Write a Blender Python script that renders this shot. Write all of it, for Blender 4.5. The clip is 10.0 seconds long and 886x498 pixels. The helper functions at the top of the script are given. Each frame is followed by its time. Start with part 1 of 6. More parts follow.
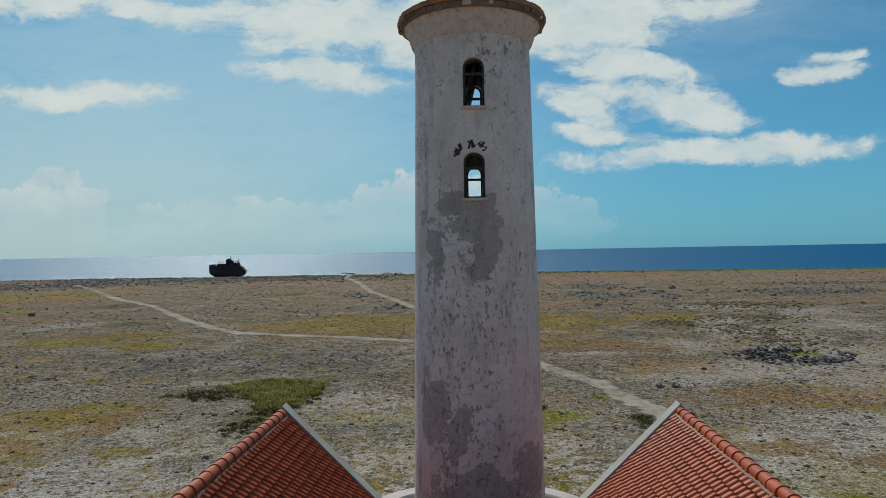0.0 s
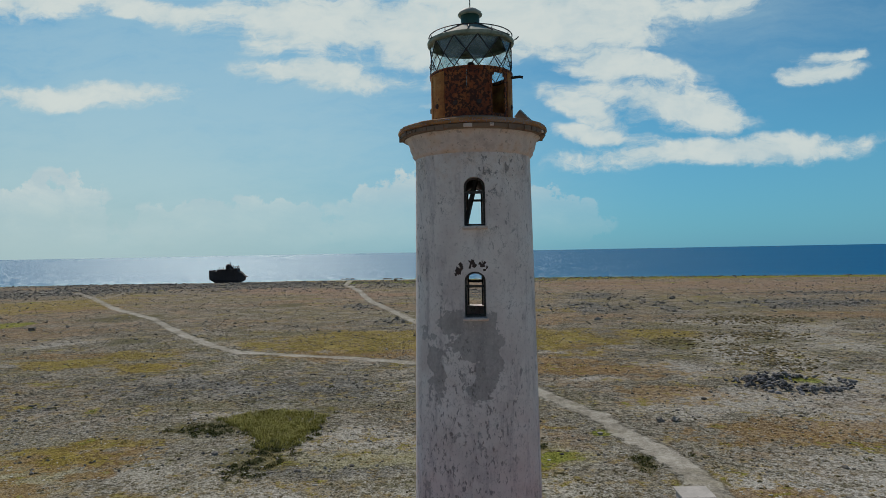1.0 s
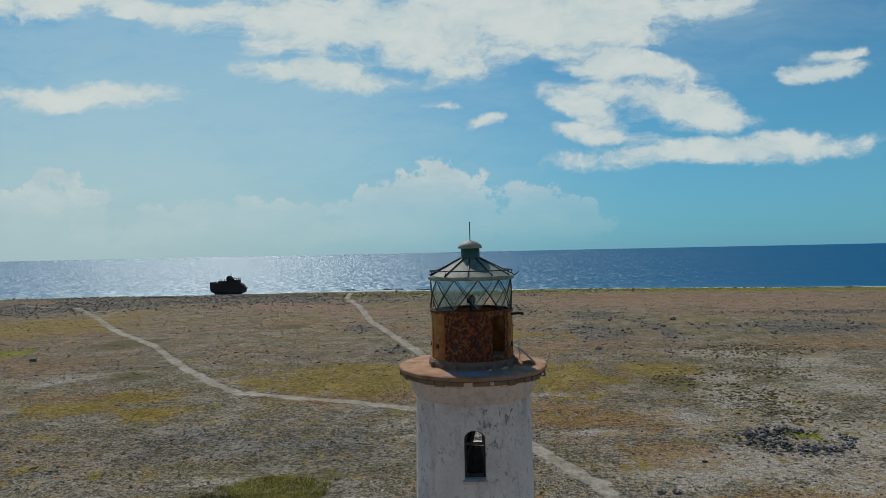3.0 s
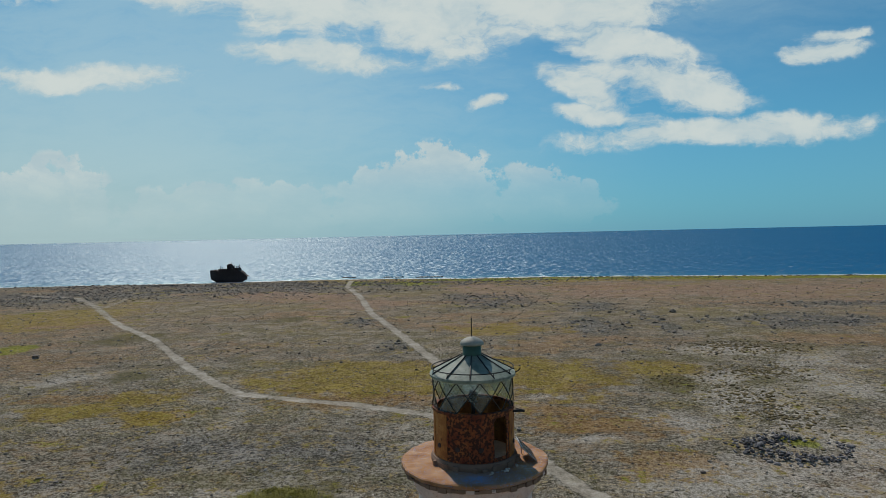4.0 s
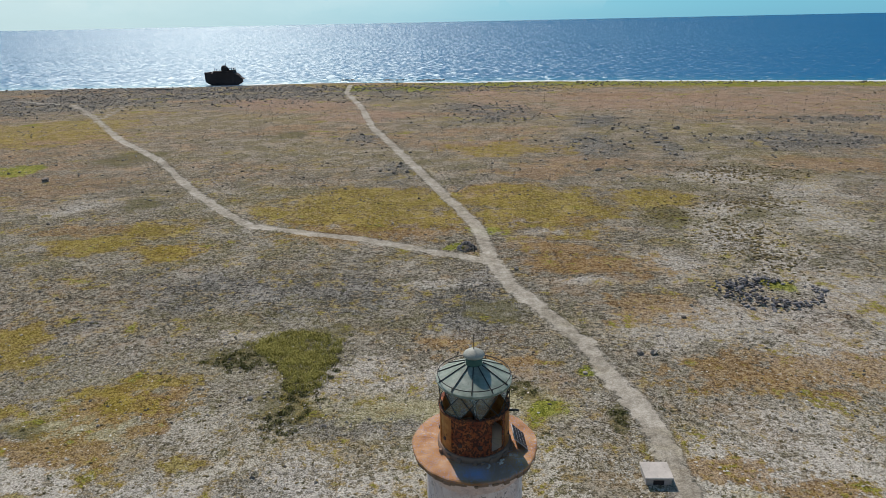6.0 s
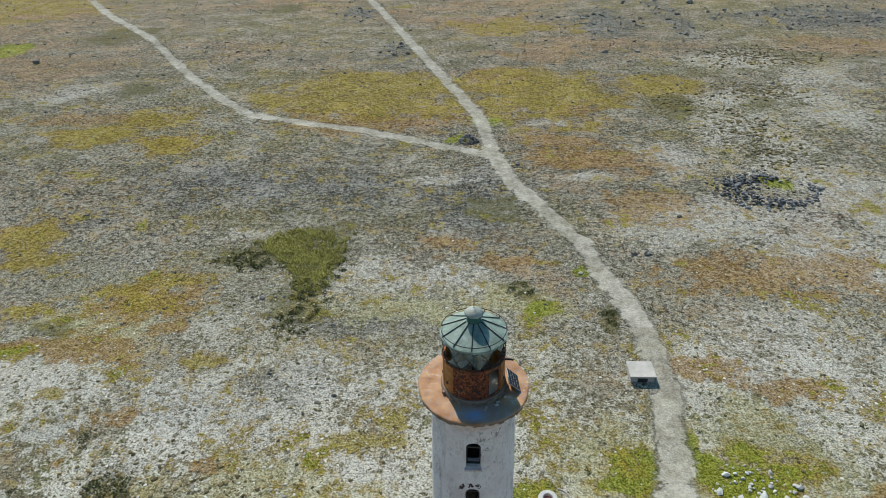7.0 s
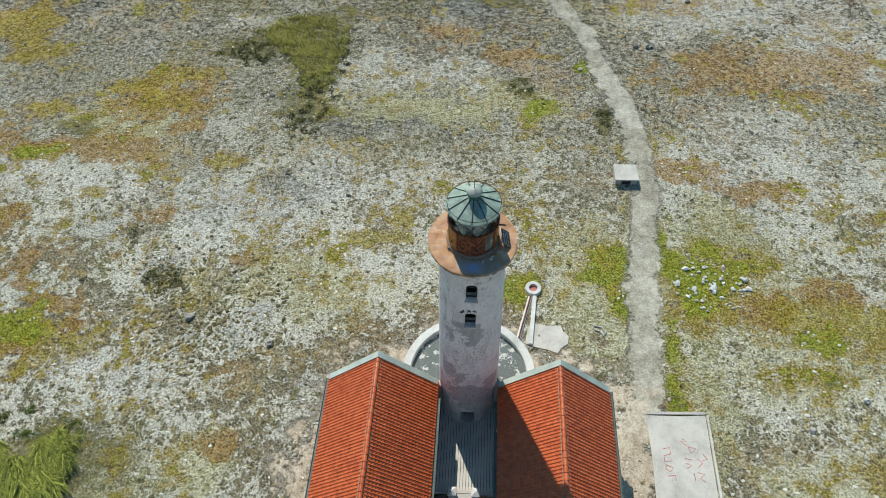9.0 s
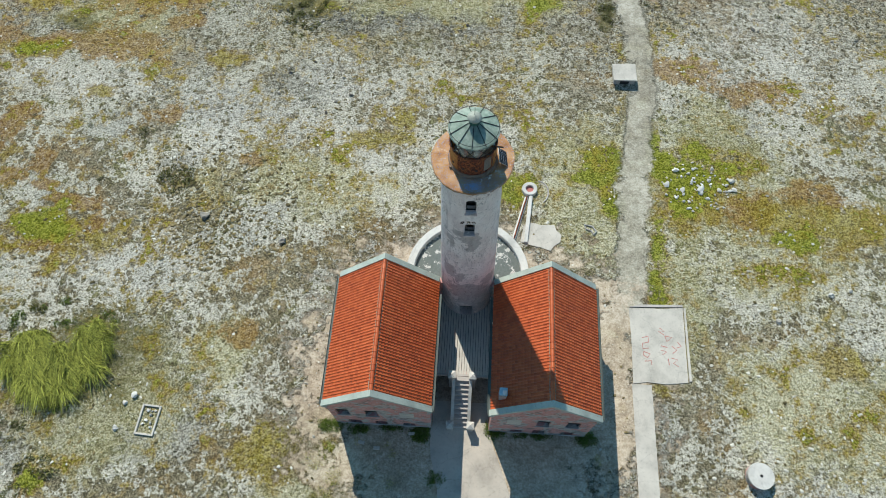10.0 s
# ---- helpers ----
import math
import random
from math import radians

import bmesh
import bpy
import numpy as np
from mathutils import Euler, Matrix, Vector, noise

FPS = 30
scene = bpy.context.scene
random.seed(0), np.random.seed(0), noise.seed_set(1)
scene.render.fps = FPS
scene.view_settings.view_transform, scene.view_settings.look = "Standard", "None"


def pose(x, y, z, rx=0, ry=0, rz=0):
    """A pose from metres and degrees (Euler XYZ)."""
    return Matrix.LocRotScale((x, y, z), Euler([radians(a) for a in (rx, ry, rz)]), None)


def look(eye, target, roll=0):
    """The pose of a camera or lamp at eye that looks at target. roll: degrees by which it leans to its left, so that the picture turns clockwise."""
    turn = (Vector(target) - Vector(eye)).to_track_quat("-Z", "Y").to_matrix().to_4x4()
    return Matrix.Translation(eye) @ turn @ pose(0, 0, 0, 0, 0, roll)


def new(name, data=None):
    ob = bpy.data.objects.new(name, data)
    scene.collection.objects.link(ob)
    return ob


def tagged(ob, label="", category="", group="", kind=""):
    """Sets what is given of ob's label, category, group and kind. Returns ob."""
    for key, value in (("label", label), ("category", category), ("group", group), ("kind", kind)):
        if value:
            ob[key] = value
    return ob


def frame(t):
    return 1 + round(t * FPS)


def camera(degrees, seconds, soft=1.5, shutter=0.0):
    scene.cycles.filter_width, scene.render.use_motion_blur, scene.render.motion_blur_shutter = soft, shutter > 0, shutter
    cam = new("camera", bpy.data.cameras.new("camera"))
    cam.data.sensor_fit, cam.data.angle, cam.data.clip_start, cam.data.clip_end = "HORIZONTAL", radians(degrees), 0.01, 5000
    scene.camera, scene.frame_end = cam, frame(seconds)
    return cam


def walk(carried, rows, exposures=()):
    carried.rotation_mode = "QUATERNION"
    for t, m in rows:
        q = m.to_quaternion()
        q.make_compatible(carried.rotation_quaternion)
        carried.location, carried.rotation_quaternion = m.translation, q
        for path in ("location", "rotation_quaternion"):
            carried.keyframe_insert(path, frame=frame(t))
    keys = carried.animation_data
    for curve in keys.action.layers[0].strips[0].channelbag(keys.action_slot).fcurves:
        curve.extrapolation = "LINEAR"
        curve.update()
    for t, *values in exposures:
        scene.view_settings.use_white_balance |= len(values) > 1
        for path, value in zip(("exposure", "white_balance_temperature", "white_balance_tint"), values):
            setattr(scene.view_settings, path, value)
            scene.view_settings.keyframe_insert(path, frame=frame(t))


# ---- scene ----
# ---- camera ----
cam = camera(68.5, 10.0, soft=0.6)
PATH = [
    (0, (0.029, -16.504, 11.376), (-0.485, -6.518, 11.388), -1.03),
    (0.5, (0.033, -16.532, 12.733), (-0.478, -6.545, 12.747), -1.05),
    (1, (0.049, -16.544, 14.110), (-0.461, -6.557, 14.126), -1.06),
    (1.5, (0.089, -16.565, 15.540), (-0.418, -6.578, 15.559), -1.10),
    (2, (0.129, -16.589, 17.010), (-0.383, -6.602, 17.033), -1.14),
    (2.5, (0.154, -16.601, 18.504), (-0.363, -6.614, 18.526), -1.17),
    (4, (0.192, -16.574, 22.863), (-0.336, -6.592, 22.598), -1.28),
    (4.5, (0.177, -16.560, 24.330), (-0.366, -6.612, 23.469), -1.28),
    (5, (0.182, -16.533, 25.858), (-0.379, -6.685, 24.213), -1.26),
    (5.5, (0.203, -16.516, 27.441), (-0.370, -6.842, 24.973), -1.24),
    (7, (0.202, -16.583, 32.172), (-0.385, -8.019, 27.044), -1.25),
    (7.5, (0.193, -16.609, 33.720), (-0.381, -8.587, 27.777), -1.29),
    (8, (0.187, -16.574, 35.273), (-0.360, -9.172, 28.570), -1.35),
    (8.5, (0.155, -16.534, 36.815), (-0.363, -9.822, 29.421), -1.45),
    (9, (0.103, -16.501, 38.341), (-0.388, -10.544, 30.324), -1.60),
    (9.5, (0.075, -16.472, 39.850), (-0.377, -11.267, 31.323), -1.77),
    (10, (0.032, -16.451, 41.376), (-0.368, -12.096, 32.383), -1.94),
]
EXPOSURES = [(0, -0.72, 7000, 19), (2.5, -0.76, 7000, 19), (4, -0.76, 7000, 19), (4.5, -0.70, 7000, 19), (5, -0.57, 7050, 20), (5.5, -0.38, 7250, 25),
             (7, 0.04, 6650, 11), (7.5, 0.14, 6640, 8), (10, 0.20, 6700, 8)]
walk(cam, [(t, look(eye, target, roll)) for t, eye, target, roll in PATH], EXPOSURES)

# ---- sun, sky, clouds ----
SUN_AZ, SUN_EL = -23.0, 47.0        # degrees from +y (left is negative), degrees above the horizon
SKY, SUN = 0.10, 4.2


class Nodes:
    """Short ways to lay shader nodes."""

    def __init__(self, tree):
        self.t = tree

    def n(self, kind, operation="", clamp=False, feature="", vector_type="", gradient_type="", interpolation="", data_type="", blend="", attribute="", sky_type=""):
        node = self.t.nodes.new("ShaderNode" + kind)
        if operation:
            node.operation = operation
        if clamp:
            node.use_clamp = True
        if feature:
            node.feature = feature
        if vector_type:
            node.vector_type = vector_type
        if gradient_type:
            node.gradient_type = gradient_type
        if interpolation:
            node.interpolation_type = interpolation
        if data_type:
            node.data_type = data_type
        if blend:
            node.blend_type = blend
        if attribute:
            node.attribute_name = attribute
        if sky_type:
            node.sky_type = sky_type
        return node

    def put(self, socket, value):
        if isinstance(value, bpy.types.NodeSocket):
            self.t.links.new(value, socket)
        elif value is not None:
            if socket.type == "RGBA" and len(value) == 3:
                value = (*value, 1)
            socket.default_value = value

    def math(self, op, a, b=None, c=None, clamp=False):
        node = self.n("Math", operation=op, clamp=clamp)
        for s, v in zip(node.inputs, (a, b, c)):
            self.put(s, v)
        return node.outputs[0]

    def vmath(self, op, a, b=None, scale=None):
        node = self.n("VectorMath", operation=op)
        self.put(node.inputs[0], a)
        if b is not None:
            self.put(node.inputs[1], b)
        if scale is not None:
            self.put(node.inputs["Scale"], scale)
        return node.outputs[0]

    def noise(self, vec, scale, detail=4.0, rough=0.55, out=0, lac=2.0):
        node = self.n("TexNoise")
        self.put(node.inputs["Vector"], vec)
        node.inputs["Scale"].default_value = scale
        node.inputs["Detail"].default_value = detail
        node.inputs["Roughness"].default_value = rough
        node.inputs["Lacunarity"].default_value = lac
        return node.outputs[out]

    def voronoi(self, vec, scale, feature="F1", out=0, rnd=1.0):
        node = self.n("TexVoronoi", feature=feature)
        self.put(node.inputs["Vector"], vec)
        node.inputs["Scale"].default_value = scale
        node.inputs["Randomness"].default_value = rnd
        return node.outputs[out]

    def mapping(self, vec, loc=(0, 0, 0), rot=(0, 0, 0), scale=(1, 1, 1), kind="POINT"):
        node = self.n("Mapping", vector_type=kind)
        self.put(node.inputs["Vector"], vec)
        for k, v in (("Location", loc), ("Rotation", [radians(a) for a in rot]), ("Scale", scale)):
            node.inputs[k].default_value = v
        return node.outputs[0]

    def blob(self, vec, loc, size, rot=0.0, axis=2):
        r = [0, 0, 0]
        r[axis] = rot
        g = self.n("TexGradient", gradient_type="SPHERICAL")
        self.put(g.inputs[0], self.mapping(vec, loc, r, size, "TEXTURE"))
        return g.outputs["Fac"]

    def step(self, x, lo, hi):
        node = self.n("MapRange", interpolation="SMOOTHSTEP")
        for s, v in zip(node.inputs, (x, lo, hi, 0.0, 1.0)):
            self.put(s, v)
        return node.outputs[0]

    def mix(self, fac, a, b, blend="MIX"):
        node = self.n("Mix", data_type="RGBA", blend=blend)
        self.put(node.inputs[0], fac)
        self.put(node.inputs[6], a)
        self.put(node.inputs[7], b)
        return node.outputs[2]

    def ramp(self, fac, stops):
        node = self.n("ValToRGB")
        self.put(node.inputs[0], fac)
        els = node.color_ramp.elements
        while len(els) < len(stops):
            els.new(0.5)
        for e, (p, c) in zip(els, stops):
            e.position = p
            e.color = (*c, 1) if len(c) == 3 else c
        return node.outputs[0]

    def attr(self, name):
        return self.n("Attribute", attribute=name).outputs["Fac"]

    def bump(self, height, strength=0.5, dist=0.05, normal=None):
        node = self.n("Bump")
        node.inputs["Strength"].default_value = strength
        node.inputs["Distance"].default_value = dist
        self.put(node.inputs["Height"], height)
        if normal is not None:
            self.put(node.inputs["Normal"], normal)
        return node.outputs[0]


world = bpy.data.worlds.new("sky")
scene.world = world
world.use_nodes = True
world.node_tree.nodes.clear()
W = Nodes(world.node_tree)
sky = W.n("TexSky", sky_type="NISHITA")
sky.sun_disc = False
sky.sun_elevation, sky.sun_rotation = radians(SUN_EL), radians(SUN_AZ)
sky.air_density, sky.dust_density, sky.ozone_density, sky.altitude = 1.0, 0.6, 2.5, 0
geo = W.n("TexCoord").outputs["Generated"]
sep = W.n("SeparateXYZ")
W.put(sep.inputs[0], geo)
sx, sy, sz = sep.outputs
ahead = W.math("MAXIMUM", sy, 0.02)
flat = W.n("CombineXYZ")
W.put(flat.inputs[0], W.math("DIVIDE", sx, ahead))
W.put(flat.inputs[1], W.math("DIVIDE", sz, ahead))
plane = flat.outputs[0]
warp = W.vmath("MULTIPLY_ADD", W.noise(plane, 5.0, 5, 0.6, 1), (0.16, 0.07, 0))
warp.node.inputs[2].default_value = (-0.08, -0.035, 0)
bent = W.vmath("ADD", plane, warp)
CLOUDS = [  # place right and up on a plane one unit ahead, half width, half height, lean, weight
    (-0.520, 0.395, 0.240, 0.030, -14, 1.0), (-0.640, 0.258, 0.250, 0.030, -3, 1.1), (-0.240, 0.352, 0.230, 0.070, -4, 1.2), (-0.060, 0.330, 0.190, 0.100, 0, 1.2),
    (0.124, 0.362, 0.260, 0.085, -4, 1.3), (-0.230, 0.270, 0.180, 0.034, -6, 1.0), (0.285, 0.212, 0.170, 0.050, -10, 1.2), (0.180, 0.205, 0.110, 0.030, -25, 0.9),
    (0.215, 0.272, 0.160, 0.036, -10, 1.1), (0.365, 0.142, 0.310, 0.030, 2, 1.1), (0.520, 0.250, 0.075, 0.024, 4, 0.85), (0.535, 0.275, 0.050, 0.016, 8, 0.8), (0.20, 0.165, 0.110, 0.020, -8, 0.9),
    (-0.060, 0.212, 0.045, 0.010, 0, 0.7), (0.025, 0.194, 0.050, 0.014, 4, 0.9), (-0.715, 0.415, 0.180, 0.050, 0, 1.0), (0.420, 0.378, 0.200, 0.032, 12, 0.8)]
HEAPS = [  # heaped clouds over the horizon: middle, base, half width, height
    (-0.665, 0.045, 0.110, 0.105), (-0.735, 0.040, 0.120, 0.080), (-0.060, 0.050, 0.125, 0.098), (-0.130, 0.045, 0.100, 0.075), (0.085, 0.045, 0.070, 0.070),
    (0.130, 0.040, 0.090, 0.045), (-0.390, 0.040, 0.240, 0.055)]
total = None
for cx, cy, rx, ry, lean, weight in CLOUDS:
    b = W.math("MULTIPLY", W.blob(bent, (cx, cy, 0), (rx, ry, 1), lean), weight)
    total = b if total is None else W.math("MAXIMUM", total, b)
streak = W.noise(W.mapping(bent, rot=(0, 0, 8), scale=(1.6, 6.0, 1)), 2.6, 9, 0.66)
fluff = W.noise(W.mapping(bent, scale=(1.0, 1.7, 1)), 10.0, 10, 0.64)
tex = W.math("ADD", W.math("MULTIPLY_ADD", streak, 2.1, -1.05), W.math("MULTIPLY_ADD", fluff, 3.4, -1.7))
cover = W.math("MULTIPLY", W.step(W.math("MULTIPLY_ADD", total, 1.55, tex), 0.08, 1.0), W.step(total, 0.0, 0.30))
puff = W.noise(plane, 24.0, 8, 0.6)
heap = None
for cx, base, rx, h in HEAPS:
    dome = W.blob(plane, (cx, base, 0), (rx, h, 1))
    b = W.math("MULTIPLY", W.step(W.math("ADD", dome, W.math("MULTIPLY_ADD", puff, 1.8, -0.9)), 0.10, 0.24), W.step(dome, 0.0, 0.12))
    heap = b if heap is None else W.math("MAXIMUM", heap, b)
up = W.math("DIVIDE", sz, ahead)
heap = W.math("MULTIPLY", heap, W.math("MULTIPLY_ADD", W.step(up, 0.05, 0.12), 0.68, 0.32))
cover = W.math("MAXIMUM", cover, heap)
high = W.math("MULTIPLY", W.step(W.noise(W.mapping(geo, scale=(2.0, 2.0, 5.0)), 2.2, 7, 0.6), 0.54, 0.76), W.step(sz, 0.46, 0.66))
cover = W.math("MAXIMUM", W.math("MULTIPLY", cover, W.step(sy, 0.1, 0.4)), high)
cover = W.math("MULTIPLY", cover, W.step(sz, 0.0, 0.04))
white = W.mix(W.step(W.math("ADD", fluff, W.math("MULTIPLY", total, 0.15)), 0.35, 0.75), (6.6, 9.4, 10.3), (9.7, 11.7, 11.4))
gauze = W.math("MULTIPLY", W.math("MAXIMUM", W.blob(plane, (-0.50, 0.26, 0), (0.95, 0.50, 1)), W.math("MULTIPLY", W.blob(plane, (0.15, 0.46, 0), (0.9, 0.34, 1)), 0.9)), W.math("MULTIPLY_ADD", streak, 1.7, 0.05))
gauze = W.math("MULTIPLY", W.step(gauze, 0.05, 0.85), W.step(sy, 0.1, 0.4))
tint = W.mix(1.0, sky.outputs[0], W.mix(W.step(sy, 0.30, -0.15), (0.22, 0.97, 1.22), (0.60, 0.86, 0.92)), "MULTIPLY")
side = W.step(sx, 0.42, -0.62)
haze = W.mix(side, (2.1, 6.5, 10.0), (5.8, 8.6, 9.2))
low = W.step(sz, 0.34, 0.0)
tint = W.mix(W.math("MULTIPLY", W.math("MULTIPLY", low, W.math("MULTIPLY_ADD", side, 0.32, 0.60)), W.step(sy, -0.2, 0.5)), tint, haze)
tint = W.mix(W.math("MULTIPLY", W.math("SUBTRACT", 1.0, W.step(sy, -0.2, 0.5)), W.math("MULTIPLY", low, 0.6)), tint, (4.6, 5.9, 6.7))
bg = W.n("Background")
W.put(bg.inputs[0], W.mix(W.math("MULTIPLY", cover, W.math("MULTIPLY_ADD", W.step(sz, 0.03, 0.14), 0.30, 0.62)), W.mix(W.math("MULTIPLY", gauze, 0.50), tint, (6.6, 10.2, 11.0)), white))
bg.inputs[1].default_value = SKY
W.t.links.new(bg.outputs[0], W.n("OutputWorld").inputs[0])

sun = new("sun", bpy.data.lights.new("sun", "SUN"))
sun.data.energy, sun.data.angle, sun.data.color = SUN, radians(0.55), (1.0, 0.95, 0.87)
sun_way = Vector((math.sin(radians(SUN_AZ)) * math.cos(radians(SUN_EL)), math.cos(radians(SUN_AZ)) * math.cos(radians(SUN_EL)), math.sin(radians(SUN_EL))))
sun.matrix_world = look(sun_way * 200, (0, 0, 0))


# ---- materials ----
def material(name, rough=0.8, metal=0.0):
    m = bpy.data.materials.new(name)
    m.use_nodes = True
    N = Nodes(m.node_tree)
    b = m.node_tree.nodes["Principled BSDF"]
    b.inputs["Roughness"].default_value, b.inputs["Metallic"].default_value = rough, metal
    N.b, N.m = b, m
    N.co = N.n("TexCoord").outputs["Object"]
    N.rnd = N.n("ObjectInfo").outputs["Random"]
    return N


def colour(N, c):
    N.put(N.b.inputs["Base Color"], c)


def relief(N, h, strength, dist):
    N.put(N.b.inputs["Normal"], N.bump(h, strength, dist))


def plain(name, c, rough=0.7, metal=0.0, scale=6.0, vary=0.25, bump=0.3, dist=0.01):
    """One colour with grain and soft blotches at two sizes."""
    N = material(name, rough, metal)
    a, f = N.noise(N.co, scale * 0.3, 5), N.noise(N.co, scale * 4, 4)
    k = N.math("ADD", N.math("MULTIPLY", a, 0.65), N.math("MULTIPLY", f, 0.35))
    colour(N, N.ramp(k, [(0.3, [v * (1 - vary) for v in c]), (0.7, [min(1, v * (1 + vary)) for v in c])]))
    relief(N, f, bump, dist)
    return N.m


def ground_material():
    """Pale pitted limestone with plant mats in its hollows near by, grey-olive soil and rubble farther out."""
    N = material("dry_limestone_ground", 0.95)
    N.b.inputs["Specular IOR Level"].default_value = 0.12
    co = N.co
    nA, nB, nC = N.noise(co, 0.045, 6, 0.6), N.noise(co, 0.17, 6, 0.62), N.noise(co, 0.75, 6, 0.66)
    nD, nE, nF = N.noise(co, 2.3, 5, 0.65), N.noise(co, 7.0, 4, 0.65), N.noise(co, 22.0, 3, 0.6)
    frag, drift = N.noise(co, 0.55, 9, 0.74), N.noise(N.vmath("ADD", co, (31.0, 17.0, 0)), 0.16, 8, 0.68)
    spread_out = N.noise(N.mapping(co, scale=(0.45, 1, 1)), 0.085, 8, 0.72)
    ragged = N.math("ADD", N.math("MULTIPLY", frag, N.math("SUBTRACT", 1.0, N.attr("distance"))), N.math("MULTIPLY", spread_out, N.attr("distance")))
    far = N.step(N.math("ADD", N.attr("far"), N.math("MULTIPLY", N.math("SUBTRACT", nB, 0.5), 0.9)), 0.05, 0.95)
    near_k = N.math("SUBTRACT", 1.0, far)

    def around(x, gain, mid=0.5):
        return N.math("MULTIPLY", N.math("SUBTRACT", x, mid), gain)

    def add(*parts):
        t = parts[0]
        for p in parts[1:]:
            t = N.math("ADD", t, p)
        return t

    def over(mask, weight, below, above):
        return N.mix(N.math("MULTIPLY", mask, weight), below, above)

    def three(key, a, b, c):
        return N.ramp(key, [(0.26, a), (0.5, b), (0.74, c)])

    grain = add(around(nD, 2.0), around(nE, 1.5), around(nC, 1.4))
    fine = add(around(nD, 1.1), around(nE, 2.0), around(nF, 1.7))
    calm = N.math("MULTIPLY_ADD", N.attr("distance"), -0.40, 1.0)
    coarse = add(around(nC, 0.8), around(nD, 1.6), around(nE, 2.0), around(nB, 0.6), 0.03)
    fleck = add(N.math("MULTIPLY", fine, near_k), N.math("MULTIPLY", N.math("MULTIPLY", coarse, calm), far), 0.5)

    def patch(name, bias=0.0, soft=0.16):
        v = add(N.attr(name), around(ragged, 3.0), around(drift, 2.2), around(nD, 1.1), bias)
        return N.step(v, 0.5 - soft, 0.5 + soft)

    stone = N.ramp(fleck, [(0.20, (0.20, 0.190, 0.145)), (0.38, (0.40, 0.382, 0.305)), (0.55, (0.555, 0.532, 0.440)), (0.74, (0.68, 0.658, 0.560))])
    ashen = three(fleck, (0.130, 0.130, 0.112), (0.300, 0.302, 0.262), (0.50, 0.500, 0.445))
    pick = N.step(add(around(N.noise(co, 0.11, 6, 0.62), 4.0), around(frag, 1.2)), 0.0, 0.6)
    rock = N.mix(N.math("MULTIPLY", pick, 0.78), stone, ashen)
    brown = three(fleck, (0.048, 0.041, 0.021), (0.126, 0.106, 0.054), (0.295, 0.255, 0.158))
    olive = three(fleck, (0.048, 0.050, 0.012), (0.135, 0.134, 0.038), (0.30, 0.29, 0.13))
    ochre = three(fleck, (0.090, 0.052, 0.012), (0.215, 0.132, 0.036), (0.38, 0.275, 0.13))
    kind = N.math("ADD", around(N.noise(co, 0.16, 6, 0.68), 3.4), around(frag, 1.0))
    mat = over(N.step(kind, 0.12, 0.40), 0.85, over(N.step(kind, -0.06, -0.36), 0.85, brown, olive), ochre)
    # mats fill rounded hollows of three sizes in the crust
    bend = N.vmath("ADD", co, N.vmath("SCALE", N.noise(co, 3.2, 5, 0.65, 1), scale=0.42))
    crowd = add(around(nB, 1.7), around(nC, 1.1), N.math("MULTIPLY", N.attr("pale"), -0.16))
    big = N.math("SUBTRACT", N.math("ADD", crowd, 0.42), N.voronoi(bend, 1.55))
    small = N.math("SUBTRACT", N.math("MULTIPLY_ADD", crowd, 0.9, 0.37), N.voronoi(N.vmath("ADD", bend, (7.3, 1.9, 0)), 3.3))
    tiny = N.math("SUBTRACT", N.math("MULTIPLY_ADD", crowd, 0.6, 0.32), N.voronoi(N.vmath("ADD", bend, (2.1, 5.7, 0)), 6.5))
    hollow = N.math("MAXIMUM", N.math("MAXIMUM", big, small), tiny)
    low = N.step(hollow, -0.02, 0.035)
    near = over(low, 0.90, rock, mat)
    thin = N.step(add(around(nA, 2.4), around(nB, 2.0), around(frag, 2.6), -0.20), 0.0, 0.30)
    near = over(thin, 0.50, near, N.mix(0.35, mat, rock))
    soil = N.ramp(fleck, [(0.22, (0.022, 0.020, 0.012)), (0.40, (0.104, 0.094, 0.064)), (0.58, (0.210, 0.192, 0.138)), (0.78, (0.44, 0.415, 0.33))])
    bare = N.step(add(around(nA, 1.5), around(nB, 2.2), around(frag, 2.6), around(nD, 2.6), around(nE, 1.6)), 0.14, 0.34)
    wide = over(bare, 0.66, soil, N.vmath("SCALE", stone, scale=0.58))
    hue = add(around(N.noise(N.mapping(co, scale=(0.55, 1.0, 1)), 0.024, 6, 0.62), 4.2), around(nB, 1.5), around(frag, 2.2))
    wide = over(N.step(hue, 0.04, 0.44), 0.70, wide, three(fleck, (0.085, 0.050, 0.020), (0.215, 0.132, 0.060), (0.37, 0.27, 0.165)))
    wide = over(N.step(hue, -0.08, -0.50), 0.70, wide, three(fleck, (0.062, 0.058, 0.018), (0.160, 0.146, 0.060), (0.31, 0.29, 0.18)))
    ashy = N.step(add(around(N.noise(N.mapping(co, loc=(40, 9, 0), scale=(0.6, 1, 1)), 0.030, 6, 0.62), 4.2), around(frag, 1.8)), 0.34, 0.74)
    wide = over(ashy, 0.62, wide, three(fleck, (0.040, 0.041, 0.037), (0.135, 0.134, 0.118), (0.35, 0.345, 0.31)))
    base = N.mix(far, near, wide)
    # brightening and warming with distance, put into the far ground's colour
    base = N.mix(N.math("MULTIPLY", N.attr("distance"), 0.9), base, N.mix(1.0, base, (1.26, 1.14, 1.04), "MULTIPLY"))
    leaf = three(fleck, (0.062, 0.082, 0.004), (0.180, 0.215, 0.014), (0.34, 0.36, 0.06))
